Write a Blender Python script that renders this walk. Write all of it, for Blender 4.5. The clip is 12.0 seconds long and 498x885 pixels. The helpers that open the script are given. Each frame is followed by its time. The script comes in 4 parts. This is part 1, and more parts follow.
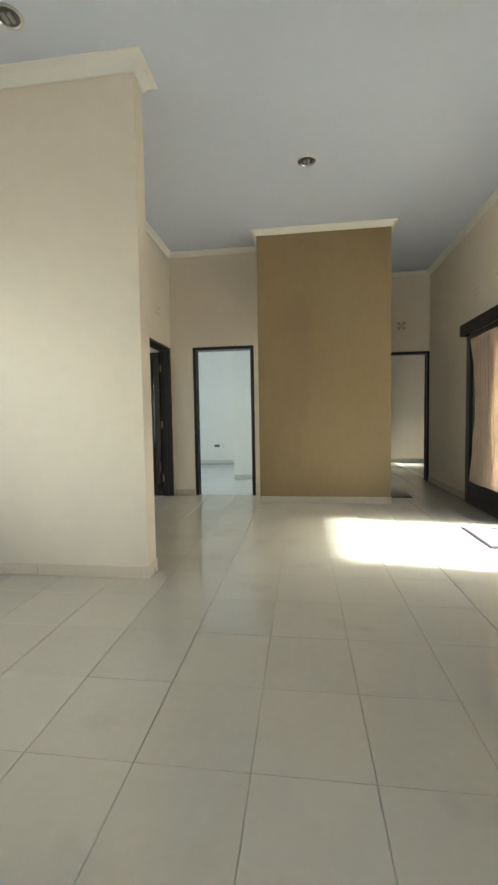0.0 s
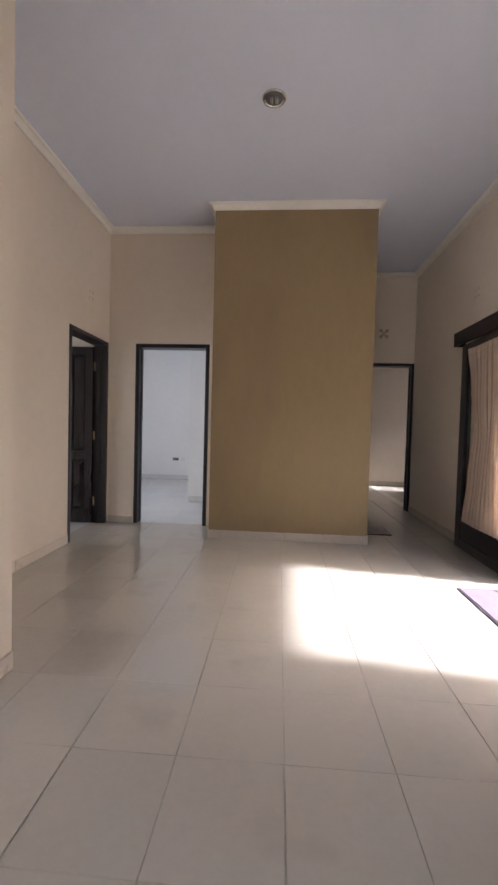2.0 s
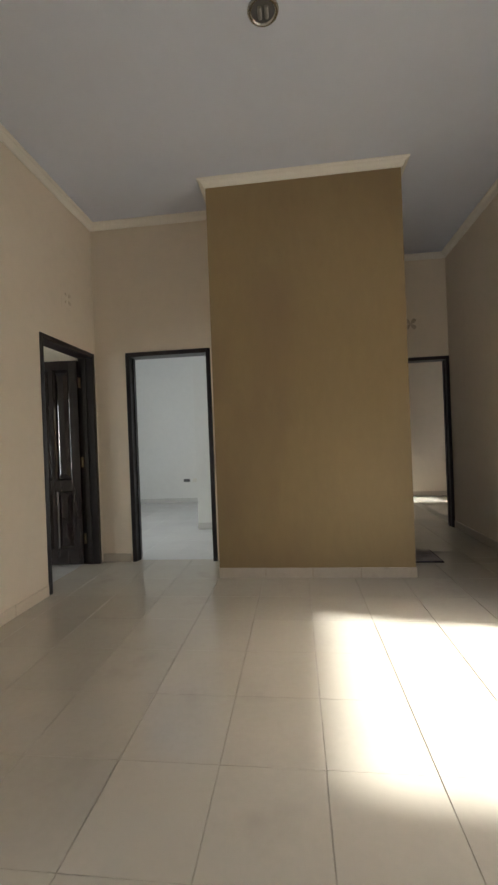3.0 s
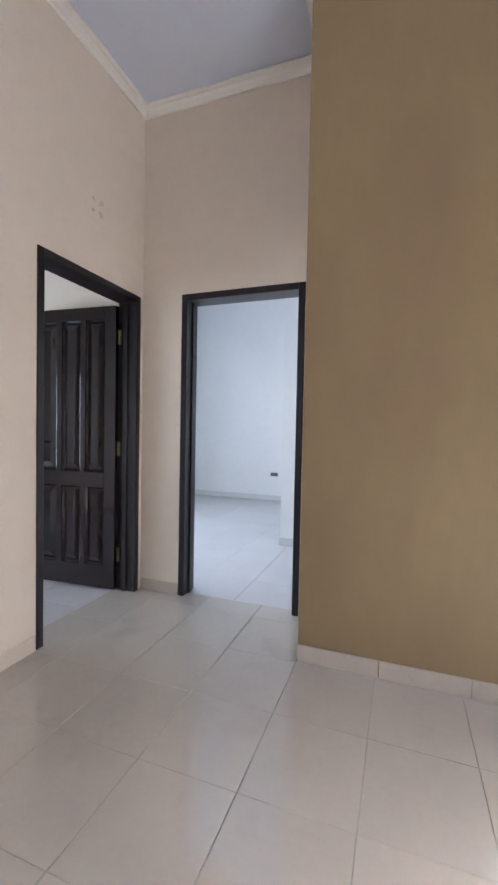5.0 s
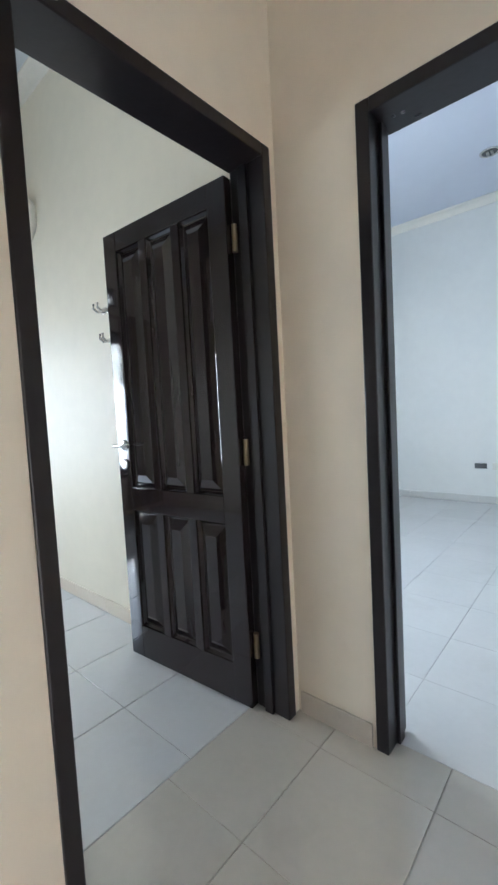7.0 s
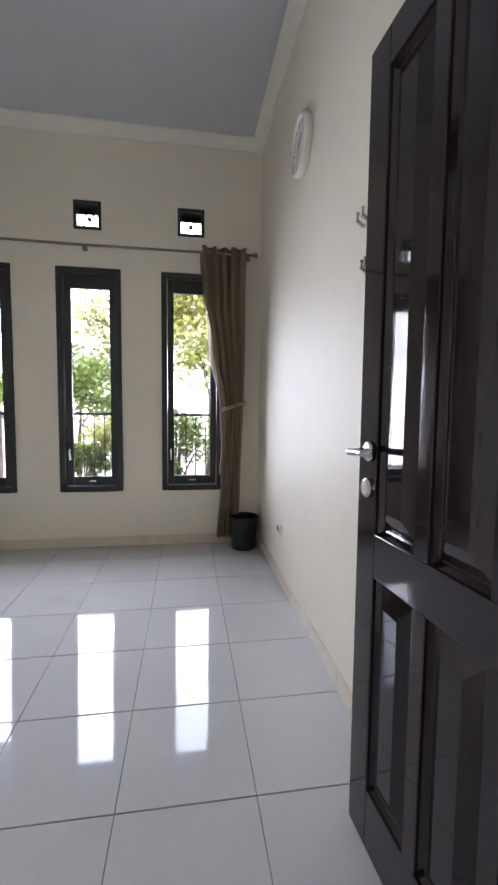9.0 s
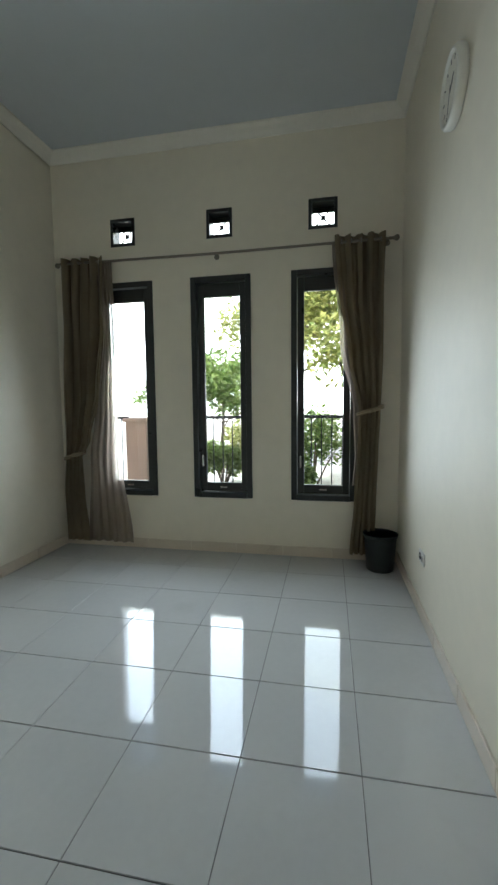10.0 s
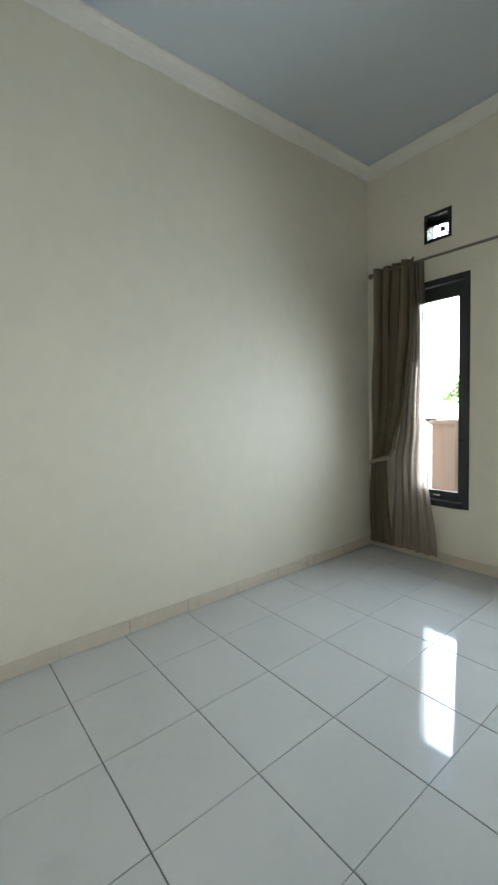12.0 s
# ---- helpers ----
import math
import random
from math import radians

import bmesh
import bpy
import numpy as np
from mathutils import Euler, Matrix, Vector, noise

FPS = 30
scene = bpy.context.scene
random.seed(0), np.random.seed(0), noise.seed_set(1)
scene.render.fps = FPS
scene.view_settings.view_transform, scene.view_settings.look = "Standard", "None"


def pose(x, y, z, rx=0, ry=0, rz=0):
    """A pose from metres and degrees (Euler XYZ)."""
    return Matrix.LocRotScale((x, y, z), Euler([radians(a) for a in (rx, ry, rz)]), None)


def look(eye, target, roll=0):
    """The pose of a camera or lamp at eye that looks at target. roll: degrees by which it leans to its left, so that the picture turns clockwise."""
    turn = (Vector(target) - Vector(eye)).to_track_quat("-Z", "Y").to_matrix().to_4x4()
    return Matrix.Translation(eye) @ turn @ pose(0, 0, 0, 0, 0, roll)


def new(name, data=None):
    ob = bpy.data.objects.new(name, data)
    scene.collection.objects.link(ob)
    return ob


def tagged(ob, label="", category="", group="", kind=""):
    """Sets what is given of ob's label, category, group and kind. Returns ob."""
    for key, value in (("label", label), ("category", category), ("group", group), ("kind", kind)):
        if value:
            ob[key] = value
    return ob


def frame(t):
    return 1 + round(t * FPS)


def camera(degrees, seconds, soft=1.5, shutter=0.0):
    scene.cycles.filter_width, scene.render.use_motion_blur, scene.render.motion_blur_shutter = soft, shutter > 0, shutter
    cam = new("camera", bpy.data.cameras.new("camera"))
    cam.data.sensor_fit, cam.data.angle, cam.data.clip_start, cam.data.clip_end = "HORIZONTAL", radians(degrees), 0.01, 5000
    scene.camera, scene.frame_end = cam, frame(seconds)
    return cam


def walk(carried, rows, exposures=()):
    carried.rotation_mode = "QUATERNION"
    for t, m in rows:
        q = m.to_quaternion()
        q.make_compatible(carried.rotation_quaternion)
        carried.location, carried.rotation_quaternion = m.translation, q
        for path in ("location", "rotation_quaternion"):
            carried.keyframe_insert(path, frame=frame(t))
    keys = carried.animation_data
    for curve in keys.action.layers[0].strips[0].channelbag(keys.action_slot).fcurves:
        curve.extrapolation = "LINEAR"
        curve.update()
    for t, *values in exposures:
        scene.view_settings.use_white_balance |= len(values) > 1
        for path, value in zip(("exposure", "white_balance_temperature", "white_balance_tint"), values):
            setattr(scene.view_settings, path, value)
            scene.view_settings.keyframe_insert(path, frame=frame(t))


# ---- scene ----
cam = camera(62.2, 12.0, soft=2.6)

PATH = [
    (0, (0.104, 0.085, 1.105), (-0.152, 2.065, 0.987), -1.0),
    (0.5, (0.175, 0.19, 1.124), (-0.028, 2.176, 1.012), -0.4),
    (1, (0.183, 0.457, 1.132), (0.116, 2.455, 1.072), -1.4),
    (1.5, (0.205, 0.74, 1.155), (0.205, 2.739, 1.088), -2.6),
    (2, (0.265, 1.114, 1.17), (0.123, 3.107, 1.098), 1.5),
    (2.5, (0.257, 1.503, 1.179), (0.177, 3.498, 1.062), -0.6),
    (3, (0.256, 1.859, 1.169), (0.029, 3.846, 1.167), -2.2),
    (3.2, (0.265, 1.997, 1.175), (-0.06, 3.97, 1.153), -0.1),
    (4.8, (0.107, 3.192, 1.213), (-0.581, 5.068, 1.113), 1.3),
    (5, (0.024, 3.325, 1.187), (-0.666, 5.202, 1.126), 1.1),
    (5.5, (-0.178, 3.663, 1.177), (-0.965, 5.499, 1.085), -2.3),
    (6, (-0.362, 4.03, 1.193), (-1.462, 5.697, 1.101), 1.3),
    (6.5, (-0.627, 4.334, 1.179), (-1.726, 6.001, 1.058), -2.2),
    (6.7, (-0.713, 4.452, 1.173), (-1.9, 6.057, 1.05), -2.6),
    (8.3, (-1.371, 5.126, 1.168), (-3.168, 5.985, 0.987), -2.4),
    (8.5, (-1.454, 5.181, 1.165), (-3.343, 5.811, 0.978), -0.1),
    (9, (-1.607, 5.255, 1.161), (-3.579, 5.555, 1.01), 0.6),
    (9.5, (-1.742, 5.233, 1.177), (-3.734, 5.349, 1.033), -1.4),
    (10, (-1.844, 5.35, 1.232), (-3.8, 4.97, 1.064), -0.6),
    (10.5, (-1.907, 5.376, 1.263), (-3.747, 4.609, 1.102), 0.4),
    (11, (-1.92, 5.357, 1.277), (-3.602, 4.286, 1.125), -0.6),
    (11.5, (-1.912, 5.325, 1.285), (-3.363, 3.955, 1.146), -1.9),
    (12, (-1.889, 5.308, 1.302), (-3.132, 3.748, 1.151), -1.8),
]

EXPOSURES = [(0, 1.95, 5900, -4), (0.5, 1.95, 5900, 0), (1, 1.85, 5900, 8), (1.5, 1.75, 6000, 8), (2, 1.6, 5900, 20), (2.5, 1.5, 6050, 18), (3, 1.35, 6250, 7), (3.5, 1.6, 5950, 9),
             (5, 2.3, 5250, 16), (5.5, 2.3, 5050, 10), (6, 2.3, 5050, 6), (6.7, 2.3, 5200, 5), (8.3, 2.3, 5550, 14), (8.5, 2.2, 5550, 15), (9, 1.88, 5550, 18), (9.5, 1.65, 5700, 11), (10, 1.3, 5450, 0),
             (10.5, 1.25, 5250, 0), (11, 1.38, 5400, 4), (11.5, 1.48, 5450, 3), (12, 1.85, 5500, 2)]
walk(cam, [(t, look(eye, aim, roll)) for t, eye, aim, roll in PATH], EXPOSURES)

# ---- world, sun and light through the openings ----
SUN_ELEV, SUN_AZ = 46.0, -8.0      # degrees; azimuth from +x towards +y
world = bpy.data.worlds.new("sky")
scene.world = world
world.use_nodes = True
wn = world.node_tree.nodes
sky = wn.new("ShaderNodeTexSky")
sky.sky_type = "NISHITA"
sky.sun_disc = False
sky.sun_elevation = radians(SUN_ELEV)
sky.sun_rotation = radians(90 - SUN_AZ)
sky.air_density, sky.dust_density = 1.0, 8.0
wn["Background"].inputs["Strength"].default_value = 0.15
world.node_tree.links.new(sky.outputs[0], wn["Background"].inputs[0])
sun_data = bpy.data.lights.new("sun", "SUN")
sun_data.energy, sun_data.angle, sun_data.color = 4.6, radians(4.5), (1.0, 0.965, 0.90)
sun = new("sun", sun_data)
ce, se = math.cos(radians(SUN_ELEV)), math.sin(radians(SUN_ELEV))
to_sun = Vector((ce * math.cos(radians(SUN_AZ)), ce * math.sin(radians(SUN_AZ)), se))
sun.matrix_world = look(to_sun * 30, (0, 0, 0))


def window_light(name, eye, target, w, h, watts, color=(0.9, 0.95, 1.0), spread=180.0):
    """An area lamp in a window's opening, for the light of the sky."""
    d = bpy.data.lights.new(name, "AREA")
    d.shape, d.size, d.size_y, d.energy, d.color = "RECTANGLE", w, h, watts, color
    d.spread = radians(spread)
    ob = new(name, d)
    ob.matrix_world = look(eye, target)
    return ob


# Lamps in four unseen, assumed openings: living room twice, rear room, side room.
window_light("window_light", (-1.2, -2.38, 1.5), (-1.2, 2, 1.3), 1.6, 1.7, 1.1)
window_light("window_light", (-3.36, 1.0, 1.5), (2, 1.0, 1.2), 1.7, 1.7, 1.2)
window_light("window_light", (-3.56, 7.1, 1.45), (0, 7.3, 1.3), 1.5, 1.6, 9.0, (0.96, 0.98, 1.0))
window_light("window_light", (3.94, 9.5, 1.6), (1.5, 9.0, 1.0), 0.6, 0.8, 0.35)

for y, z, tall, watts in ((3.64, 1.14, 1.0, 2.9), (4.472, 1.27, 1.27, 3.4), (5.305, 1.27, 1.27, 2.3)):
    window_light("window_light", (-5.198, y, z), (0, y, z - 0.36), 0.29, tall, watts, (0.98, 0.985, 1.0), 134)


# ---- materials ----
def material(name, color, rough=0.6, metal=0.0, vary=0.05, scale=3.0, bump=0.0, bump_scale=60.0,
             stain=None, stain_at=0.62, stain_scale=1.2, random_vary=0.0, coat=0.0, stretch=(1, 1, 1), rough_vary=0.07):
    """A procedural material: base colour varied at two scales, stains, roughness variation and fine relief."""
    m = bpy.data.materials.new(name)
    m.use_nodes = True
    nt = m.node_tree
    n, l = nt.nodes, nt.links
    b = n["Principled BSDF"]
    b.inputs["Metallic"].default_value = metal
    if coat:
        b.inputs["Coat Weight"].default_value = coat
        b.inputs["Coat Roughness"].default_value = 0.08
    geo = n.new("ShaderNodeNewGeometry")
    mp = n.new("ShaderNodeMapping")
    mp.inputs["Scale"].default_value = stretch
    l.new(geo.outputs["Position"], mp.inputs["Vector"])

    def tex(sc, detail=4):
        t = n.new("ShaderNodeTexNoise")
        t.inputs["Scale"].default_value, t.inputs["Detail"].default_value = sc, detail
        l.new(mp.outputs[0], t.inputs["Vector"])
        return t
    big, fine = tex(scale), tex(scale * 14)
    add = n.new("ShaderNodeMath")
    add.operation = "MULTIPLY_ADD"
    l.new(fine.outputs["Fac"], add.inputs[0])
    add.inputs[1].default_value = 0.5
    l.new(big.outputs["Fac"], add.inputs[2])
    last = add.outputs[0]
    if random_vary:
        info = n.new("ShaderNodeObjectInfo")
        r = n.new("ShaderNodeMath")
        r.operation = "MULTIPLY_ADD"
        l.new(info.outputs["Random"], r.inputs[0])
        r.inputs[1].default_value = random_vary
        l.new(last, r.inputs[2])
        last = r.outputs[0]
    ramp = n.new("ShaderNodeValToRGB")
    e = ramp.color_ramp.elements
    e[0].position, e[1].position = 0.4, 1.1 if not random_vary else 1.0
    e[0].color = (*[max(0, c * (1 - vary)) for c in color], 1)
    e[1].color = (*[min(1, c * (1 + vary)) for c in color], 1)
    l.new(last, ramp.inputs[0])
    col = ramp.outputs[0]
    if stain:
        st = tex(stain_scale, 6)
        sr = n.new("ShaderNodeValToRGB")
        sr.color_ramp.elements[0].position, sr.color_ramp.elements[1].position = stain_at, stain_at + 0.16
        l.new(st.outputs["Fac"], sr.inputs[0])
        mix = n.new("ShaderNodeMix")
        mix.data_type = "RGBA"
        l.new(sr.outputs[0], mix.inputs["Factor"])
        l.new(col, mix.inputs["A"])
        mix.inputs["B"].default_value = (*stain, 1)
        col = mix.outputs["Result"]
    l.new(col, b.inputs["Base Color"])
    rr = n.new("ShaderNodeMapRange")
    rr.inputs["To Min"].default_value, rr.inputs["To Max"].default_value = max(0.01, rough - rough_vary), min(1, rough + rough_vary)
    l.new(big.outputs["Fac"], rr.inputs["Value"])
    l.new(rr.outputs[0], b.inputs["Roughness"])
    if bump:
        bt = tex(bump_scale, 3)
        bn = n.new("ShaderNodeBump")
        bn.inputs["Strength"].default_value, bn.inputs["Distance"].default_value = bump, 0.004
        l.new(bt.outputs["Fac"], bn.inputs["Height"])
        l.new(bn.outputs[0], b.inputs["Normal"])
    return m


CREAM = material("cream_wall_paint", (0.74, 0.655, 0.535), 0.55, vary=0.05, scale=0.8, bump=0.12, bump_scale=25,
                 stain=(0.66, 0.575, 0.455), stain_at=0.66)
CREAM_ROOM = material("pale_wall_paint", (0.79, 0.735, 0.61), 0.55, vary=0.05, scale=0.8, bump=0.12, bump_scale=25,
                      stain=(0.73, 0.675, 0.56), stain_at=0.68)
WHITE_WALL = material("white_wall_paint", (0.78, 0.78, 0.75), 0.6, vary=0.04, scale=0.8, bump=0.1, bump_scale=25)
GOLD = material("ochre_wall_paint", (0.28, 0.205, 0.10), 0.6, vary=0.10, scale=1.1, bump=0.25, bump_scale=30,
                stain=(0.245, 0.172, 0.09), stain_at=0.55, stretch=(1, 1, 0.4))
CEIL_ROOM = material("blue_grey_ceiling_paint", (0.58, 0.61, 0.645), 0.8, vary=0.03, scale=0.7, bump=0.1, bump_scale=18)
CEIL = material("ceiling_paint", (0.63, 0.66, 0.745), 0.8, vary=0.03, scale=0.7, bump=0.1, bump_scale=18)
TRIM = material("cornice_paint", (0.80, 0.77, 0.70), 0.6, vary=0.04, scale=3)
TILE_HALL = material("polished_ivory_tile", (0.50, 0.468, 0.40), 0.045, rough_vary=0.03, vary=0.06, scale=2.2, random_vary=0.25,
                     stain=(0.445, 0.41, 0.355), stain_at=0.6, stain_scale=2.5)
TILE_ROOM = material("polished_white_tile", (0.55, 0.55, 0.54), 0.05, rough_vary=0.025, vary=0.05, scale=2.2, random_vary=0.25,
                     stain=(0.505, 0.50, 0.485), stain_at=0.62, stain_scale=2.5)
TILE_HALL.node_tree.nodes["Principled BSDF"].inputs["IOR"].default_value = 1.7
for tile_mat, level in ((TILE_HALL, 0.75), (TILE_ROOM, 0.5)):
    tile_mat.node_tree.nodes["Principled BSDF"].inputs["Specular IOR Level"].default_value = level
GROUT_ROOM = material("dark_grout", (0.17, 0.16, 0.15), 0.9, vary=0.3, scale=4)
GROUT = material("grout", (0.37, 0.345, 0.30), 0.9, vary=0.3, scale=4)
SKIRT = material("skirting_tile", (0.49, 0.435, 0.36), 0.3, vary=0.08, scale=5, stain=(0.40, 0.345, 0.275), stain_at=0.62, stain_scale=5)
SKIRT_PALE = material("white_skirting_tile", (0.66, 0.65, 0.62), 0.25, vary=0.06, scale=5, stain=(0.55, 0.53, 0.49), stain_at=0.64, stain_scale=5)
SKIRT_CREAM = material("cream_skirting_tile", (0.66, 0.58, 0.47), 0.3, vary=0.06, scale=5, stain=(0.55, 0.47, 0.37), stain_at=0.64, stain_scale=5)
WOOD = material("dark_stained_wood", (0.012, 0.009, 0.011), 0.30, vary=0.35, scale=3, bump=0.12, bump_scale=45, stretch=(1, 1, 0.12))
WOOD_GLOSS = material("varnished_black_brown_wood", (0.016, 0.011, 0.012), 0.055, rough_vary=0.03, vary=0.4, scale=3, bump=0.05, bump_scale=30, stretch=(1, 1, 0.1), coat=0.1)
WOOD_WINDOW = material("dark_window_wood", (0.016, 0.019, 0.017), 0.3, vary=0.3, scale=3, bump=0.1, bump_scale=45)
CHROME = material("brushed_steel", (0.60, 0.59, 0.57), 0.22, 1.0, vary=0.06, scale=9)
BRASS = material("dull_brass", (0.31, 0.25, 0.155), 0.35, 1.0, vary=0.15, scale=12)
CURTAIN = material("taupe_curtain_cloth", (0.30, 0.242, 0.155), 0.9, vary=0.12, scale=5, bump=0.3, bump_scale=300)
CURTAIN_PALE = material("beige_curtain_cloth", (0.60, 0.47, 0.36), 0.9, vary=0.10, scale=5, bump=0.3, bump_scale=300)
BLACK_PLASTIC = material("black_plastic", (0.014, 0.018, 0.02), 0.35, vary=0.2, scale=6)
BLACK_VINYL = material("black_vinyl", (0.012, 0.012, 0.013), 0.4, vary=0.3, scale=6, bump=0.2, bump_scale=90)
WHITE_PLASTIC = material("white_plastic", (0.74, 0.72, 0.66), 0.35, vary=0.05, scale=8)
GREY_PLASTIC = material("grey_plastic", (0.09, 0.09, 0.09), 0.4, vary=0.1, scale=8)
DIAL = material("clock_face", (0.70, 0.67, 0.58), 0.4, vary=0.04, scale=8)
RUBBER = material("dark_mat_edge", (0.05, 0.04, 0.05), 0.9, vary=0.3, scale=20, bump=0.4, bump_scale=120)
MAT_PILE = material("lavender_mat_pile", (0.17, 0.14, 0.19), 0.95, vary=0.15, scale=12, bump=0.6, bump_scale=160)
MAT_GREY = material("grey_mat_pile", (0.26, 0.235, 0.22), 0.95, vary=0.3, scale=12, bump=0.6, bump_scale=160)
VENT_BLOCK = material("painted_vent_block", (0.68, 0.60, 0.48), 0.6, vary=0.05, scale=2, stain=(0.50, 0.43, 0.34), stain_at=0.6, stain_scale=14)
# Brown stands in for the shade inside the blocks' uncut holes.
VENT_DARK = material("vent_hole_shade", (0.40, 0.34, 0.26), 0.9, vary=0.3, scale=14)
VENT_FAINT = material("painted_over_vent_hole", (0.60, 0.52, 0.41), 0.9, vary=0.2, scale=14, stain=(0.36, 0.30, 0.23), stain_at=0.58, stain_scale=22)
OUT_WALL = material("yellow_cream_render", (0.55, 0.43, 0.26), 0.8, vary=0.06, scale=1.5, bump=0.2, bump_scale=40)
CONCRETE = material("pale_concrete", (0.54, 0.50, 0.45), 0.85, vary=0.15, scale=1.2, bump=0.3, bump_scale=25, stain=(0.36, 0.33, 0.29), stain_at=0.58)
# Kept darker than the porch looks, so less sun bounces off it.
PORCH = material("darkened_porch_concrete", (0.31, 0.29, 0.26), 0.85, vary=0.15, scale=1.2, bump=0.3, bump_scale=25, stain=(0.22, 0.20, 0.18), stain_at=0.58)
CURTAIN_GREY = material("pale_grey_net_cloth", (0.38, 0.38, 0.37), 0.9, vary=0.12, scale=6, bump=0.2, bump_scale=120, stretch=(3, 3, 0.3))
PINK = material("terracotta_pink_render", (0.40, 0.285, 0.22), 0.8, vary=0.1, scale=3, bump=0.2, bump_scale=40)
ROD = material("dull_grey_brown_metal", (0.22, 0.19, 0.15), 0.4, 0.3, vary=0.15, scale=12)
IRON = material("dark_painted_iron", (0.03, 0.03, 0.03), 0.45, 0.4, vary=0.2, scale=12)
BARK = material("bark", (0.14, 0.10, 0.07), 0.9, vary=0.35, scale=9, bump=0.8, bump_scale=40, stretch=(1, 1, 0.2))
LAMP_GLASS = material("downlight_tube", (0.30, 0.29, 0.26), 0.35, vary=0.3, scale=20)
ROOF_RED = material("clay_roof_tile", (0.30, 0.14, 0.09), 0.8, vary=0.2, scale=8, bump=0.4, bump_scale=20)


def leaf_material(name, a, b2):
    m = bpy.data.materials.new(name)
    m.use_nodes = True
    n, l = m.node_tree.nodes, m.node_tree.links
    geo, ramp, bsdf = n.new("ShaderNodeNewGeometry"), n.new("ShaderNodeValToRGB"), n["Principled BSDF"]
    ramp.color_ramp.elements[0].color, ramp.color_ramp.elements[1].color = (*a, 1), (*b2, 1)
    l.new(geo.outputs["Random Per Island"], ramp.inputs[0])
    l.new(ramp.outputs[0], bsdf.inputs["Base Color"])
    bsdf.inputs["Roughness"].default_value = 0.55
    tr, mix = n.new("ShaderNodeBsdfTranslucent"), n.new("ShaderNodeMixShader")
    l.new(ramp.outputs[0], tr.inputs["Color"])
    mix.inputs[0].default_value = 0.55
    l.new(bsdf.outputs[0], mix.inputs[1])
    l.new(tr.outputs[0], mix.inputs[2])
    l.new(mix.outputs[0], n["Material Output"].inputs["Surface"])
    return m


LEAF = leaf_material("green_leaves", (0.11, 0.18, 0.035), (0.25, 0.31, 0.08))
LEAF_LIGHT = leaf_material("yellow_green_leaves", (0.20, 0.24, 0.06), (0.42, 0.40, 0.12))


def sheer_material():
    m = bpy.data.materials.new("sheer_curtain_voile")
    m.use_nodes = True
    n, l = m.node_tree.nodes, m.node_tree.links
    b = n["Principled BSDF"]
    b.inputs["Base Color"].default_value = (0.42, 0.35, 0.285, 1)
    b.inputs["Roughness"].default_value = 0.9
    weave = n.new("ShaderNodeTexNoise")
    weave.inputs["Scale"].default_value = 30
    bump = n.new("ShaderNodeBump")
    bump.inputs["Strength"].default_value = 0.2
    l.new(weave.outputs["Fac"], bump.inputs["Height"])
    l.new(bump.outputs[0], b.inputs["Normal"])
    tr, tl, m1, m2 = n.new("ShaderNodeBsdfTransparent"), n.new("ShaderNodeBsdfTranslucent"), n.new("ShaderNodeMixShader"), n.new("ShaderNodeMixShader")
    tl.inputs["Color"].default_value = (0.42, 0.345, 0.28, 1)
    m1.inputs[0].default_value, m2.inputs[0].default_value = 0.5, 0.35
    l.new(b.outputs[0], m1.inputs[1]); l.new(tl.outputs[0], m1.inputs[2])
    l.new(m1.outputs[0], m2.inputs[1]); l.new(tr.outputs[0], m2.inputs[2])
    l.new(m2.outputs[0], n["Material Output"].inputs["Surface"])
    return m


SHEER = sheer_material()


def glass_material(name, rough=0.0):
    m = bpy.data.materials.new(name)
    m.use_nodes = True
    b = m.node_tree.nodes["Principled BSDF"]
    b.inputs["Transmission Weight"].default_value = 1.0
    b.inputs["Roughness"].default_value = rough
    b.inputs["IOR"].default_value = 1.45
    b.inputs["Base Color"].default_value = (0.97, 0.99, 0.98, 1)
    return m


GLASS = glass_material("window_glass")


# ---- mesh helpers ----
def mesh_object(name, bm, mat, smooth=False):
    me = bpy.data.meshes.new(name)
    bmesh.ops.recalc_face_normals(bm, faces=bm.faces)
    bm.to_mesh(me)
    bm.free()
    me.materials.append(mat)
    if smooth:
        for p in me.polygons:
            p.use_smooth = True
    return new(name, me)


def part(name, bm, mat, parent, label="", smooth=False):
    ob = mesh_object(name, bm, mat, smooth)
    ob.parent = parent
    if label:
        tagged(ob, label)
    return ob


def thing(name, m, label, category, group="", kind=""):
    e = new(name)
    e.matrix_world = m
    e.empty_display_size = 0.1
    return tagged(e, label, category, group, kind)


def box(lo, hi, bevel=0.0, bm=None, m=None):
    bm = bm or bmesh.new()
    g = bmesh.ops.create_cube(bm, size=1.0)
    vs = g["verts"]
    for v in vs:
        v.co = Vector([lo[i] + (v.co[i] + 0.5) * (hi[i] - lo[i]) for i in range(3)])
    if bevel:
        es = list({e for v in vs for e in v.link_edges})
        r = bmesh.ops.bevel(bm, geom=es, offset=bevel, segments=2, affect="EDGES", profile=0.5)
        vs = list({v for f in r["faces"] for v in f.verts} | {v for v in vs if v.is_valid})
    if m is not None:
        bmesh.ops.transform(bm, matrix=m, verts=[v for v in vs if v.is_valid])
    return bm


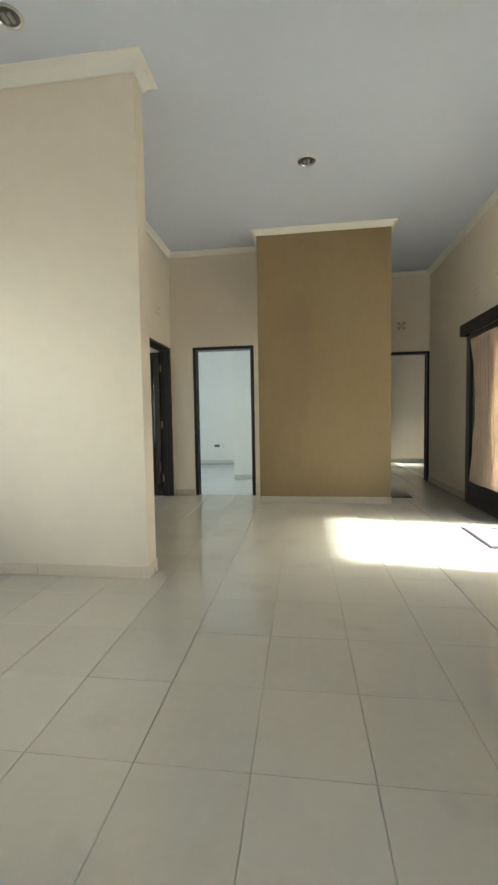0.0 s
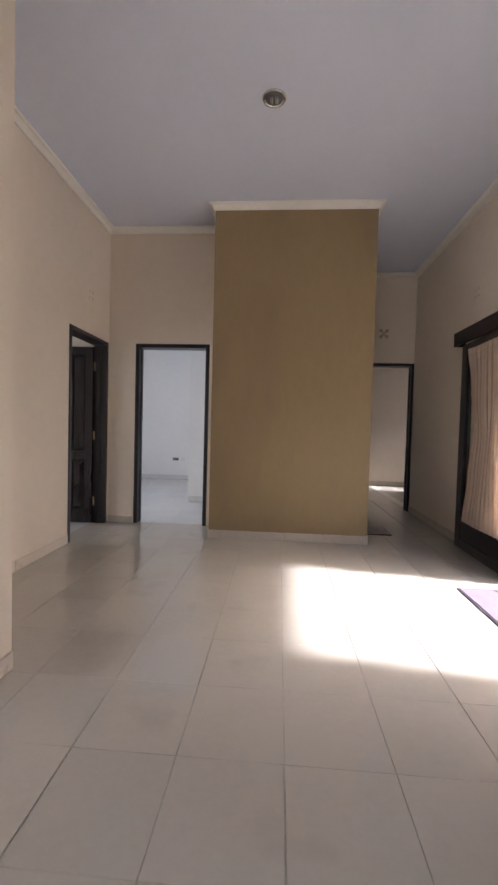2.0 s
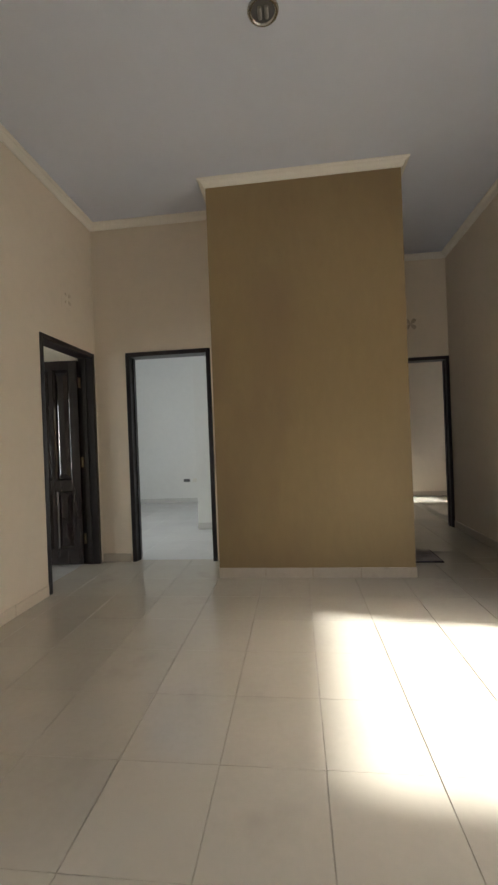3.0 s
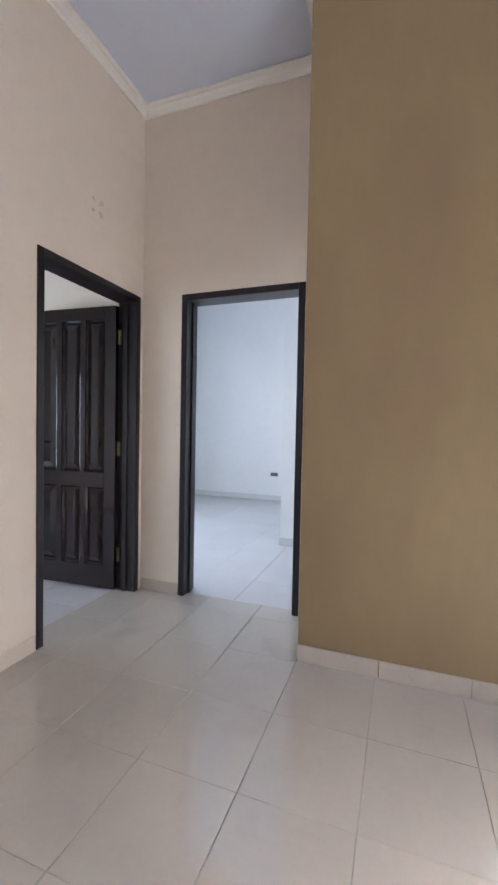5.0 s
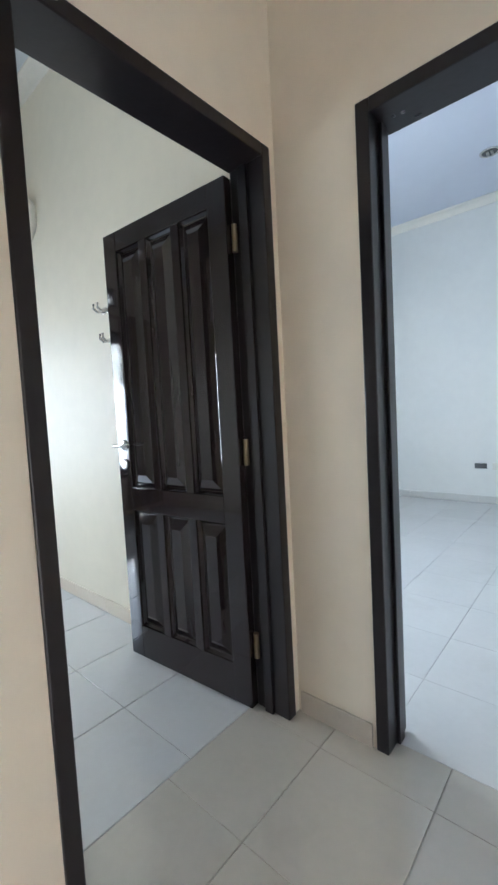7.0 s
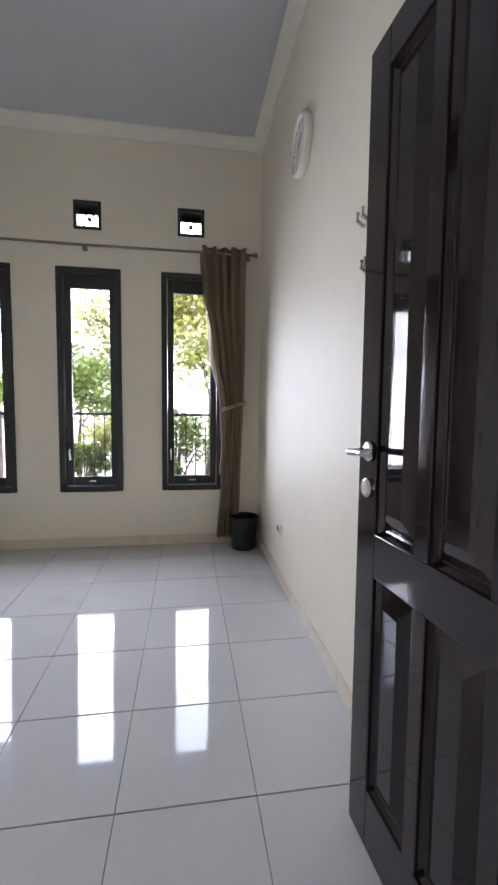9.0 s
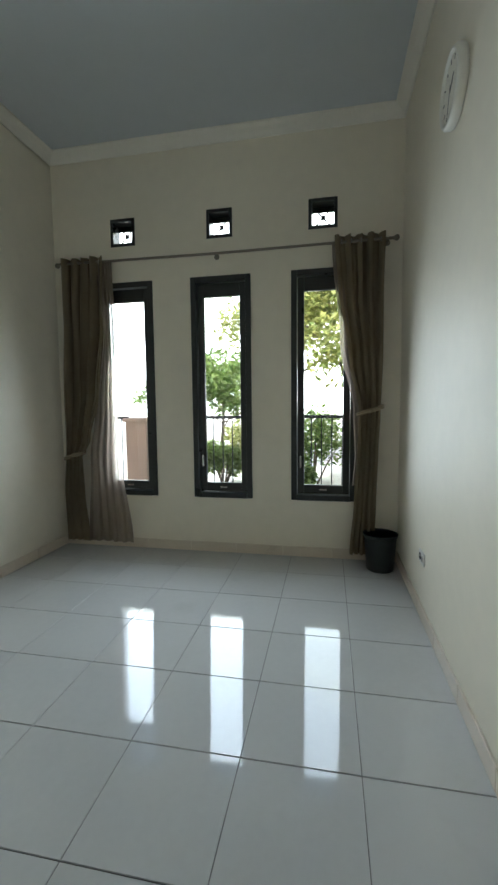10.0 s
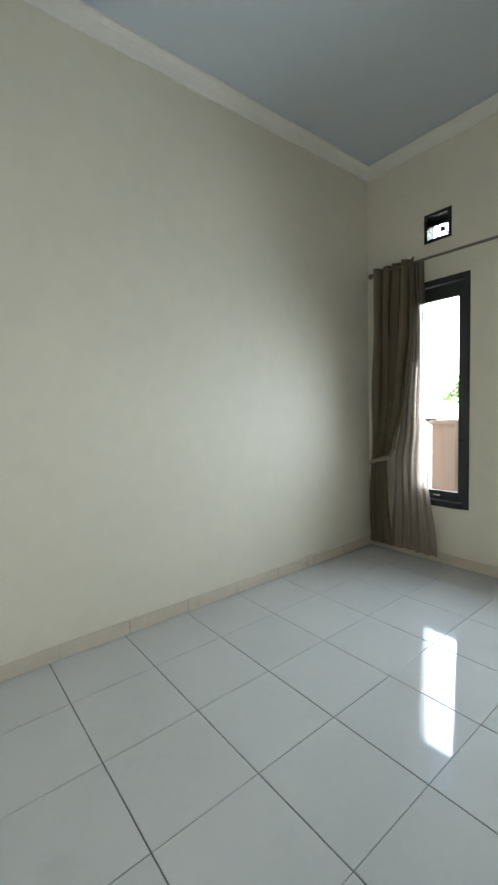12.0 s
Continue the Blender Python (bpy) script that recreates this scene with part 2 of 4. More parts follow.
def tube(points, radius, bm=None, sides=10, caps=True):
    """A round bar along points; radius is one number or one for each point."""
    bm = bm or bmesh.new()
    pts = [Vector(p) for p in points]
    rad = radius if isinstance(radius, (list, tuple)) else [radius] * len(pts)
    rings = []
    for i, p in enumerate(pts):
        d = (pts[min(i + 1, len(pts) - 1)] - pts[max(i - 1, 0)]).normalized()
        q = d.to_track_quat("Z", "Y")
        rings.append([bm.verts.new(p + q @ Vector((rad[i] * math.cos(a), rad[i] * math.sin(a), 0)))
                      for a in (2 * math.pi * k / sides for k in range(sides))])
    for a, b in zip(rings, rings[1:]):
        for k in range(sides):
            bm.faces.new((a[k], a[(k + 1) % sides], b[(k + 1) % sides], b[k]))
    if caps:
        bm.faces.new(rings[0]), bm.faces.new(rings[-1])
    return bm


def lathe(profile, m=None, sides=24, bm=None):
    """A turned solid about z from (radius, height) pairs."""
    bm = bm or bmesh.new()
    m = m or Matrix()
    rings = [[bm.verts.new(m @ Vector((max(r, 1e-4) * math.cos(2 * math.pi * k / sides), max(r, 1e-4) * math.sin(2 * math.pi * k / sides), z)))
              for k in range(sides)] for r, z in profile]
    for a, b in zip(rings, rings[1:]):
        for k in range(sides):
            bm.faces.new((a[k], a[(k + 1) % sides], b[(k + 1) % sides], b[k]))
    bm.faces.new(rings[0]), bm.faces.new(rings[-1])
    return bm


def wall(name, along, a0, a1, c0, c1, z0, z1, mat, holes=(), label="", category="wall"):
    """A wall along "x" or "y" from a0 to a1, c0 to c1 thick, with rectangular holes (a, a, z, z) right through."""
    A = sorted({a0, a1, *[v for h in holes for v in h[:2] if a0 < v < a1]})
    Z = sorted({z0, z1, *[v for h in holes for v in h[2:] if z0 < v < z1]})
    solid = lambda i, k: (0 <= i < len(A) - 1 and 0 <= k < len(Z) - 1 and not any(
        h[0] - 1e-6 <= A[i] and A[i + 1] <= h[1] + 1e-6 and h[2] - 1e-6 <= Z[k] and Z[k + 1] <= h[3] + 1e-6 for h in holes))
    bm, made = bmesh.new(), {}

    def v(a, c, z):
        key = (round(a, 5), round(c, 5), round(z, 5))
        if key not in made:
            made[key] = bm.verts.new((a, c, z) if along == "x" else (c, a, z))
        return made[key]
    for i in range(len(A) - 1):
        for k in range(len(Z) - 1):
            if not solid(i, k):
                continue
            p, q, r, s = A[i], A[i + 1], Z[k], Z[k + 1]
            bm.faces.new([v(p, c0, r), v(q, c0, r), v(q, c0, s), v(p, c0, s)])
            bm.faces.new([v(p, c1, r), v(q, c1, r), v(q, c1, s), v(p, c1, s)])
            for di, dk, f in ((-1, 0, ((p, r), (p, s))), (1, 0, ((q, r), (q, s))), (0, -1, ((p, r), (q, r))), (0, 1, ((p, s), (q, s)))):
                if not solid(i + di, k + dk):
                    (u, w), (x, y) = f
                    bm.faces.new([v(u, c0, w), v(x, c0, y), v(x, c1, y), v(u, c1, w)])
    return tagged(mesh_object(name, bm, mat), label, category, kind="structure")


def slab(name, lo, hi, mat, label, category="ceiling"):
    return tagged(mesh_object(name, box(lo, hi), mat), label, category, kind="structure")


def cornice(p, q, normal, top, size=0.08, name="trim", mat=None, ext0=0.0, ext1=0.0):
    """A coved plaster moulding from p to q under the ceiling; normal points into the room. ext0 and ext1 mitre the ends (+ outwards)."""
    prof = [(0, -size), (0.012, -size), (0.018, -size * 0.86), (size * 0.38, -size * 0.60), (size * 0.62, -size * 0.34), (size * 0.86, -0.018), (size, -0.012), (size, 0), (0, 0)]
    p, q, nn = Vector((*p, 0)), Vector((*q, 0)), Vector((*normal, 0))
    d = (q - p).normalized()
    bm = bmesh.new()
    ends = []
    for base, sgn, ext in ((p, -1, ext0), (q, 1, ext1)):
        ends.append([bm.verts.new(base + nn * a + d * (sgn * ext * a) + Vector((0, 0, top + b))) for a, b in prof])
    k = len(prof)
    for i in range(k):
        bm.faces.new((ends[0][i], ends[0][(i + 1) % k], ends[1][(i + 1) % k], ends[1][i]))
    bm.faces.new(ends[0]), bm.faces.new(ends[1])
    return tagged(mesh_object(name, bm, mat or TRIM), "cream painted plaster cornice under the ceiling", "cornice", kind="structure")


def skirting(p, q, normal, step=0.4, h=0.085, t=0.011, mat=None):
    """A tiled baseboard from p to q, cut into pieces; normal points into the room."""
    p, q, nn = Vector(p), Vector(q), Vector(normal)
    d = q - p
    length = d.length
    d.normalize()
    base = thing("baseboard", Matrix.Translation((*p, 0)), "ivory tile baseboard along the foot of the wall", "baseboard", kind="structure")
    a = 0.0
    while a < length - 0.01:
        b = min(a + step, length)
        u, w = p + d * (a + 0.0015), p + d * (b - 0.0015) + nn * t
        lo, hi = (min(u.x, w.x), min(u.y, w.y), 0.001), (max(u.x, w.x), max(u.y, w.y), h + 0.0015 * random.random())
        ob = part("skirting_tile", box(lo, hi, 0.003), mat or SKIRT, base)
        ob.matrix_parent_inverse = base.matrix_world.inverted()
        a = b


# ---- the large structure ----
L, R, B = -1.758, 2.2, 5.89           # hall: left wall, right wall, back wall
CZ, CZ2, CZB = 3.447, 3.40, 3.45       # ceilings: hall, bedroom, rear room
W2, S2 = -5.195, 2.98                 # bedroom: window wall, south wall
TOP = 3.7

ground = slab("ground", (-400, -400, -0.45), (400, 400, -0.16), CONCRETE, "pale dusty paving and bare ground around the house", "ground")
slab("floor_bedroom", (-5.4, 2.87, -0.16), (L - 0.07, B + 0.07, -0.004), GROUT_ROOM, "grey cement grout bed under the bedroom tiles", "floor")
slab("floor_living", (-5.4, -2.6, -0.16), (2.35, 2.87, -0.004), GROUT, "grey cement grout bed under the floor tiles", "floor")
slab("floor_back", (-5.4, B + 0.07, -0.16), (2.35, 10.2, -0.004), GROUT, "grey cement grout bed under the floor tiles", "floor")
slab("floor", (L - 0.07, 2.87, -0.16), (2.35, B + 0.07, -0.004), GROUT, "grey cement grout bed under the floor tiles", "floor")
slab("floor_porch", (2.35, -2.6, -0.16), (5.6, 6.55, -0.03), PORCH, "sunlit concrete porch outside the sliding door", "floor")
slab("floor_rear", (2.35, 6.67, -0.16), (4.1, 10.4, -0.004), TILE_HALL, "ivory floor tiles of the side room", "floor")

wall("wall_west", "y", 2.953, B + 0.0, L - 0.142, L, -0.16, TOP, CREAM, [(4.985, 5.83, -0.16, 2.095)], "cream painted wall with a bedroom doorway")
wall("wall_stub", "x", -3.4, -0.97, 2.793, 2.953, -0.16, TOP, CREAM, (), "cream painted partition wall end")
wall("wall_back", "x", -5.35, -0.445, B, B + 0.14, -0.16, TOP, CREAM, [(-1.41, -0.585, -0.16, 2.095)], "cream painted wall with a doorway to the rear room")
wall("wall_accent", "x", -0.445, 1.198, 5.392, 5.53, -0.16, TOP, GOLD, (), "ochre painted accent wall with mottled brushed finish")
wall("wall_accent_side", "y", 5.53, 7.3, 1.06, 1.198, -0.16, TOP, CREAM, (), "cream painted corridor wall")
wall("wall_accent_return", "y", 5.53, B, -0.445, -0.31, -0.16, TOP, CREAM, (), "cream painted short return wall")
wall("wall_east", "y", -2.4, 7.44, R, R + 0.15, -0.16, TOP, CREAM, [(2.95, 4.75, -0.16, 2.08)], "cream painted wall with the sliding door opening")
wall("wall_corridor", "x", 1.06, R, 7.3, 7.44, -0.16, TOP, CREAM, [(1.40, 2.185, -0.16, 2.135)], "cream painted wall at the corridor's end with a doorway")
wall("wall_south", "x", -3.4, R + 0.15, -2.54, -2.4, -0.16, TOP, CREAM, [(-2.1, -0.3, 0.6, 2.4)], "cream painted front wall with a window opening")
wall("wall_living_west", "y", -2.4, 2.793, -3.54, -3.4, -0.16, TOP, CREAM, [(0.1, 1.9, 0.6, 2.4)], "cream painted living room wall with a window opening")
# bedroom
WIN = [(3.35, 3.885), (4.22, 4.725), (5.05, 5.56)]
VENTS = [(3.522, 3.742), (4.366, 4.58), (5.185, 5.405)]
ZB, ZT, VB, VT = 0.475, 2.303, 2.60, 2.825
wall("wall_window", "y", S2 - 0.14, B, W2 - 0.15, W2, -0.16, TOP, CREAM_ROOM,
     [(a, b, ZB, ZT) for a, b in WIN] + [(a, b, VB, VT) for a, b in VENTS], "pale cream wall pierced by three narrow windows and three vents")
wall("wall_bedroom_south", "x", W2, L - 0.142, S2 - 0.14, S2, -0.16, TOP, CREAM_ROOM, (), "pale cream plain bedroom wall")
wall("wall_bedroom_north", "x", W2, L - 0.146, B - 0.004, B - 0.0005, 0, CZ2, CREAM_ROOM, (), "pale cream painted bedroom wall face")
wall("wall_bedroom_east", "y", S2, 4.955, L - 0.146, L - 0.1425, 0, CZ2, CREAM_ROOM, (), "pale cream painted bedroom wall face")
# rear room
wall("wall_rear", "x", -3.74, -0.7, 10.02, 10.16, -0.16, TOP, WHITE_WALL, (), "white painted rear wall")
wall("wall_rear_west", "y", B + 0.14, 10.02, -3.74, -3.6, -0.16, TOP, WHITE_WALL, [(6.3, 7.9, 0.6, 2.25)], "white painted wall with a window opening")
wall("wall_rear_jut", "y", 7.42, 10.02, -1.12, -0.98, -0.16, TOP, WHITE_WALL, (), "white painted projecting wall")
wall("wall_rear_side", "x", -0.98, 1.06, 7.42, 7.56, -0.16, TOP, WHITE_WALL, (), "white painted projecting wall face")
wall("wall_rear_east", "y", B + 0.14, 7.42, -0.31, -0.17, -0.16, TOP, WHITE_WALL, (), "white painted short wall")
wall("wall_rear_face", "x", -3.6, -0.31, B + 0.1405, B + 0.144, 0, CZB, WHITE_WALL, [(-1.44, -0.555, 0, 2.125)], "white painted wall face")
# side room past the corridor
wall("wall_side_far", "x", 0.2, 4.1, 10.2, 10.34, -0.16, TOP, CREAM, (), "cream painted far wall of the side room")
wall("wall_side_east", "y", 6.67, 10.2, 3.96, 4.1, -0.16, TOP, WHITE_WALL, [(9.2, 9.8, 1.2, 2.0)], "white painted outer wall with an unseen opening added for light")
wall("wall_side_west", "y", 7.44, 10.2, 1.06, 1.2, -0.16, TOP, WHITE_WALL, (), "white painted side wall")
wall("wall_outside", "x", R + 0.15, 5.6, 6.55, 6.67, -0.16, 3.3, OUT_WALL, [(3.36, 4.35, 0.86, 2.02), (3.36, 3.55, 2.33, 2.53)], "yellow cream rendered outer wall of the neighbouring wing")

slab("ceiling", (-3.4, -2.4, CZ), (R, 2.793, CZ + 0.08), CEIL, "pale grey-white painted flat ceiling")
slab("ceiling_hall", (L, 2.953, CZ), (R, 5.392, CZ + 0.08), CEIL, "pale grey-white painted flat ceiling")
slab("ceiling_gap", (-0.97, 2.793, CZ), (R, 2.953, CZ + 0.08), CEIL, "pale grey-white painted flat ceiling")
slab("ceiling_door", (L, 5.392, CZ), (-0.445, B, CZ + 0.08), CEIL, "pale grey-white painted flat ceiling")
slab("ceiling_corridor", (1.198, 5.392, CZ), (R, 7.3, CZ + 0.08), CEIL, "pale grey-white painted flat ceiling")
slab("ceiling_bedroom", (W2, S2, CZ2), (L - 0.142, B - 0.004, CZ2 + 0.08), CEIL_ROOM, "pale blue-grey painted flat ceiling")
slab("ceiling_rear", (-3.6, B + 0.14, CZB), (-0.31, 10.02, CZB + 0.08), CEIL, "pale blue-white painted flat ceiling")
slab("ceiling_side", (1.2, 7.44, CZ), (3.96, 10.2, CZ + 0.08), CEIL, "pale painted flat ceiling")
# Unseen roof slabs; the west eave is cut short to admit more sky light.
slab("roof", (-5.5, -3.1, TOP), (2.75, 10.6, TOP + 0.12), ROOF_RED, "clay tile roof over the house", "roof")
slab("roof_side", (2.75, 6.3, TOP), (4.3, 10.6, TOP + 0.12), ROOF_RED, "clay tile roof over the side room", "roof")

for p, q, nrm, e0, e1 in (
        ((L, 2.953), (L, B), (1, 0), -1, -1), ((L, B), (-0.445, B), (0, -1), -1, -1), ((-0.445, B), (-0.445, 5.392), (-1, 0), -1, 1),
        ((-0.445, 5.392), (1.198, 5.392), (0, -1), 1, 1), ((1.198, 5.392), (1.198, 7.3), (1, 0), 1, -1), ((1.198, 7.3), (R, 7.3), (0, -1), -1, -1),
        ((R, 7.3), (R, -2.4), (-1, 0), -1, -1), ((-3.4, 2.793), (-0.97, 2.793), (0, -1), -1, 1), ((-0.97, 2.793), (-0.97, 2.953), (1, 0), 1, 1),
        ((-0.97, 2.953), (L, 2.953), (0, 1), 1, -1)):
    cornice(p, q, nrm, CZ, 0.085 if p[0] in (-3.4, -0.97) else 0.062, ext0=e0, ext1=e1)
for p, q, nrm in (((W2, S2), (W2, B - 0.004), (1, 0)), ((W2, S2), (L - 0.146, S2), (0, 1)), ((W2, B - 0.004), (L - 0.146, B - 0.004), (0, -1))):
    cornice(p, q, nrm, CZ2, ext0=-1, ext1=-1)
for p, q, nrm in (((-3.6, 10.02), (-1.12, 10.02), (0, -1)), ((-1.12, 10.02), (-1.12, 7.42), (-1, 0))):
    cornice(p, q, nrm, CZB, 0.08, ext0=-1, ext1=-1 if nrm[0] == 0 else 1)

for p, q, nrm in (
        ((L, 2.953), (L, 4.955), (1, 0)), ((-1.745, B), (-1.447, B), (0, -1)), ((-0.445, 5.392), (1.198, 5.392), (0, -1)), ((-0.445, 5.405), (-0.445, B), (-1, 0)),
        ((1.198, 5.392), (1.198, 7.3), (1, 0)), ((R, 4.6), (R, 7.29), (-1, 0)), ((-3.4, 2.793), (-0.97, 2.793), (0, -1)), ((-0.97, 2.782), (-0.97, 2.953), (1, 0)),
        ((W2, S2), (W2, B - 0.004), (1, 0)), ((W2 + 0.012, S2), (L - 0.146, S2), (0, 1)), ((W2 + 0.012, B - 0.004), (L - 0.146, B - 0.004), (0, -1)),
        ((-3.6, 10.02), (-1.12, 10.02), (0, -1)), ((-1.12, 7.42), (-1.12, 10.0), (-1, 0)), ((-1.12, 7.42), (-0.31, 7.42), (0, -1)), ((1.2, 10.2), (3.96, 10.2), (0, -1)), ((R, -2.4), (R, 2.94), (-1, 0))):
    skirting(p, q, nrm, mat=SKIRT_PALE if -3.7 < p[0] < -0.9 and p[1] > 7 else SKIRT_CREAM if p[0] == L or p[0] < -5 or p[0] in (-3.4, -0.97) else None)


# ---- doors ----
def door_frame(name, m, width, height, depth, label, face=0.044):
    """A rectangular timber frame: x across from 0, y through the wall from 0 (front), z up."""
    e = thing(name, m, label, "door frame", kind="structure")
    part("jamb", box((0, 0, 0), (face, depth, height), 0.004), WOOD, e)
    part("jamb", box((width - face, 0, 0), (width, depth, height), 0.004), WOOD, e)
    part("head", box((face, 0, height - face), (width - face, depth, height), 0.004), WOOD, e)
    part("stop", box((face, depth * 0.45, 0), (face + 0.012, depth * 0.7, height - face), 0.002), WOOD, e)
    part("stop", box((width - face - 0.012, depth * 0.45, 0), (width - face, depth * 0.7, height - face), 0.002), WOOD, e)
    return e


def panel(bm, x0, x1, z0, z1, y, out):
    """A raised panel with hipped ends, proud towards out (-1 or 1) of the plane y."""
    gx, hip = 0.012, min(0.05, (x1 - x0) * 0.42)
    a0, a1, b0, b1 = x0 + gx, x1 - gx, z0 + gx, z1 - gx
    ring0 = [(x0, z0), (x1, z0), (x1, z1), (x0, z1)]
    ring1 = [(a0, b0), (a1, b0), (a1, b1), (a0, b1)]
    ring2 = [(a0 + hip * 0.8, b0 + hip), (a1 - hip * 0.8, b0 + hip), (a1 - hip * 0.8, b1 - hip), (a0 + hip * 0.8, b1 - hip)]
    lv = [y - out * 0.0, y - out * 0.012, y + out * 0.010]
    vs = [[bm.verts.new((p, lv[i], q)) for p, q in ring] for i, ring in enumerate((ring0, ring1, ring2))]
    for a, b in zip(vs, vs[1:]):
        for k in range(4):
            bm.faces.new((a[k], a[(k + 1) % 4], b[(k + 1) % 4], b[k]))
    bm.faces.new(vs[2])


def panelled_leaf(name, m, w, h, label):
    """A door leaf hinged at x = 0, 40 mm thick, with three tall panels over three short ones on both faces."""
    e = thing(name, m, label, "door")
    t = 0.04
    cols = [(0.09 + i * (w - 0.18 + 0.045) / 3, 0.09 + i * (w - 0.18 + 0.045) / 3 + (w - 0.18 - 0.09) / 3) for i in range(3)]
    rows = [(0.16, 0.735), (0.845, h - 0.09)]
    part("stile", box((0, 0, 0), (0.09, t, h), 0.003), WOOD_GLOSS, e)
    part("stile", box((w - 0.09, 0, 0), (w, t, h), 0.003), WOOD_GLOSS, e)
    for z0, z1 in ((0, 0.16), (0.735, 0.845), (h - 0.09, h)):
        part("rail", box((0.09, 0.0005, z0), (w - 0.09, t - 0.0005, z1), 0.002), WOOD_GLOSS, e)
    for z0, z1 in rows:
        for i in (0, 1):
            part("mullion", box((cols[i][1], 0.0005, z0), (cols[i + 1][0], t - 0.0005, z1), 0.002), WOOD_GLOSS, e)
        for x0, x1 in cols:
            bm = bmesh.new()
            panel(bm, x0, x1, z0, z1, 0.010, -1)
            panel(bm, x0, x1, z0, z1, t - 0.010, 1)
            part("panel", bm, WOOD_GLOSS, e)
    for y, s in ((0, -1), (t, 1)):
        bm = lathe([(0.026, 0), (0.026, 0.006), (0.022, 0.009)], pose(w - 0.055, y, 1.05, 90 * -s, 0, 0) if s < 0 else pose(w - 0.055, y, 1.05, -90, 0, 0), 18)
        if s < 0:
            bm.free()
            bm = lathe([(0.026, 0), (0.026, 0.006), (0.022, 0.009)], pose(w - 0.055, y, 1.05, 90, 0, 0), 18)
        tube([(w - 0.055, y, 1.05), (w - 0.055, y + s * 0.045, 1.05), (w - 0.05, y + s * 0.055, 1.05), (w - 0.115 if s > 0 else w + 0.01, y + s * 0.055, 1.052), (w - 0.16 if s > 0 else w + 0.045, y + s * 0.05, 1.058)], 0.009, bm)
        part("door_handle", bm, CHROME, e, "brushed steel lever handle", True)
        part("lock_rosette", lathe([(0.025, 0), (0.025, 0.008), (0.019, 0.012), (0.008, 0.012)], pose(w - 0.055, y, 0.957, 90 if s < 0 else -90, 0, 0), 18), CHROME, e, "round steel lock rosette")
    for z in (0.25, 1.02, h - 0.22):
        part("hinge", tube([(-0.012, 0.008, z - 0.05), (-0.012, 0.008, z + 0.05)], 0.011), BRASS, e, "dull brass hinge")
    return e


door_frame("door_1", pose(L + 0.008, 4.96, 0.0, 0, 0, 90), 0.895, 2.12, 0.158, "dark stained timber frame of the bedroom doorway")
door_frame("door_2", pose(-1.435, B - 0.008, 0.0), 0.875, 2.12, 0.158, "dark stained timber frame of the rear room doorway")
door_frame("door_3", pose(1.375, 7.292, 0.0), 0.835, 2.16, 0.156, "dark stained timber frame of the corridor doorway")
panelled_leaf("bedroom_door", pose(-1.899, 5.805, 0.012, 0, 0, 180 + 3.9), 0.757, 2.04, "open varnished black-brown panelled wooden door")


# ---- sliding door in the east wall ----
def sliding_door():
    e = thing("sliding_door", pose(2.11, 4.40, 0.0), "dark wooden glazed sliding door pushed open along the wall", "sliding door")
    t, w, h = 0.07, 1.10, 2.06
    part("stile", box((0, 0, 0.012), (t, 0.11, h), 0.004), WOOD, e)
    part("stile", box((0, w - 0.11, 0.012), (t, w, h), 0.004), WOOD, e)
    part("rail", box((0.0005, 0.11, h - 0.1), (t - 0.0005, w - 0.11, h), 0.003), WOOD, e)
    part("rail", box((0.0005, 0.11, 0.012), (t - 0.0005, w - 0.11, 0.11), 0.003), WOOD, e)
    part("rail", box((0.0005, 0.11, 0.27), (t - 0.0005, w - 0.11, 0.33), 0.003), WOOD, e)
    part("kick_panel", box((0.012, 0.11, 0.11), (t - 0.012, w - 0.11, 0.27), 0.004), WOOD, e)
    part("glass_pane", box((0.02, 0.11, 0.33), (0.026, w - 0.11, h - 0.1)), GLASS, e)
    for turn in (pose(0, 0.055, 0), pose(0.042, 0, 0, 0, 0, 90)):
        # a bow handle that stands out towards -x before it is turned
        bm = tube([(0, 0, 1.06), (-0.035, 0, 1.07), (-0.045, 0, 1.12), (-0.045, 0, 1.30), (-0.035, 0, 1.35), (0, 0, 1.36)], 0.009)
        for z in (1.12, 1.21, 1.30):
            lathe([(0.009, -0.012), (0.014, -0.006), (0.014, 0.006), (0.009, 0.012)], pose(-0.045, 0, z), 12, bm)
        box((-0.006, -0.016, 0.98), (0, 0.016, 1.09), 0.002, bm)
        bmesh.ops.transform(bm, matrix=turn, verts=bm.verts)
        part("door_handle", bm, CHROME, e, "polished steel bow handle")
    return e


sliding_door()
rail = thing("door_rail_cover", pose(2.085, 2.9, 2.075), "dark wooden pelmet over the sliding door's track", "pelmet")
part("front_board", box((0, 0, 0), (0.022, 2.76, 0.14), 0.003), WOOD, rail)
part("top_board", box((0.022, 0, 0.118), (0.115, 2.76, 0.14), 0.002), WOOD, rail)
part("end_board", box((0.0222, 2.74, 0.002), (0.115, 2.76, 0.118), 0.001), WOOD, rail)
lining = thing("door_4", pose(R - 0.004, 2.95, -0.02), "dark wooden lining of the sliding door opening", "door frame", kind="structure")
part("jamb", box((0, 1.76, 0), (0.158, 1.80, 2.1), 0.003), WOOD, lining)
part("jamb", box((0, 0, 0), (0.158, 0.05, 2.1), 0.003), WOOD, lining)
part("head", box((0.0, 0.05, 2.05), (0.158, 1.76, 2.1), 0.003), WOOD, lining)


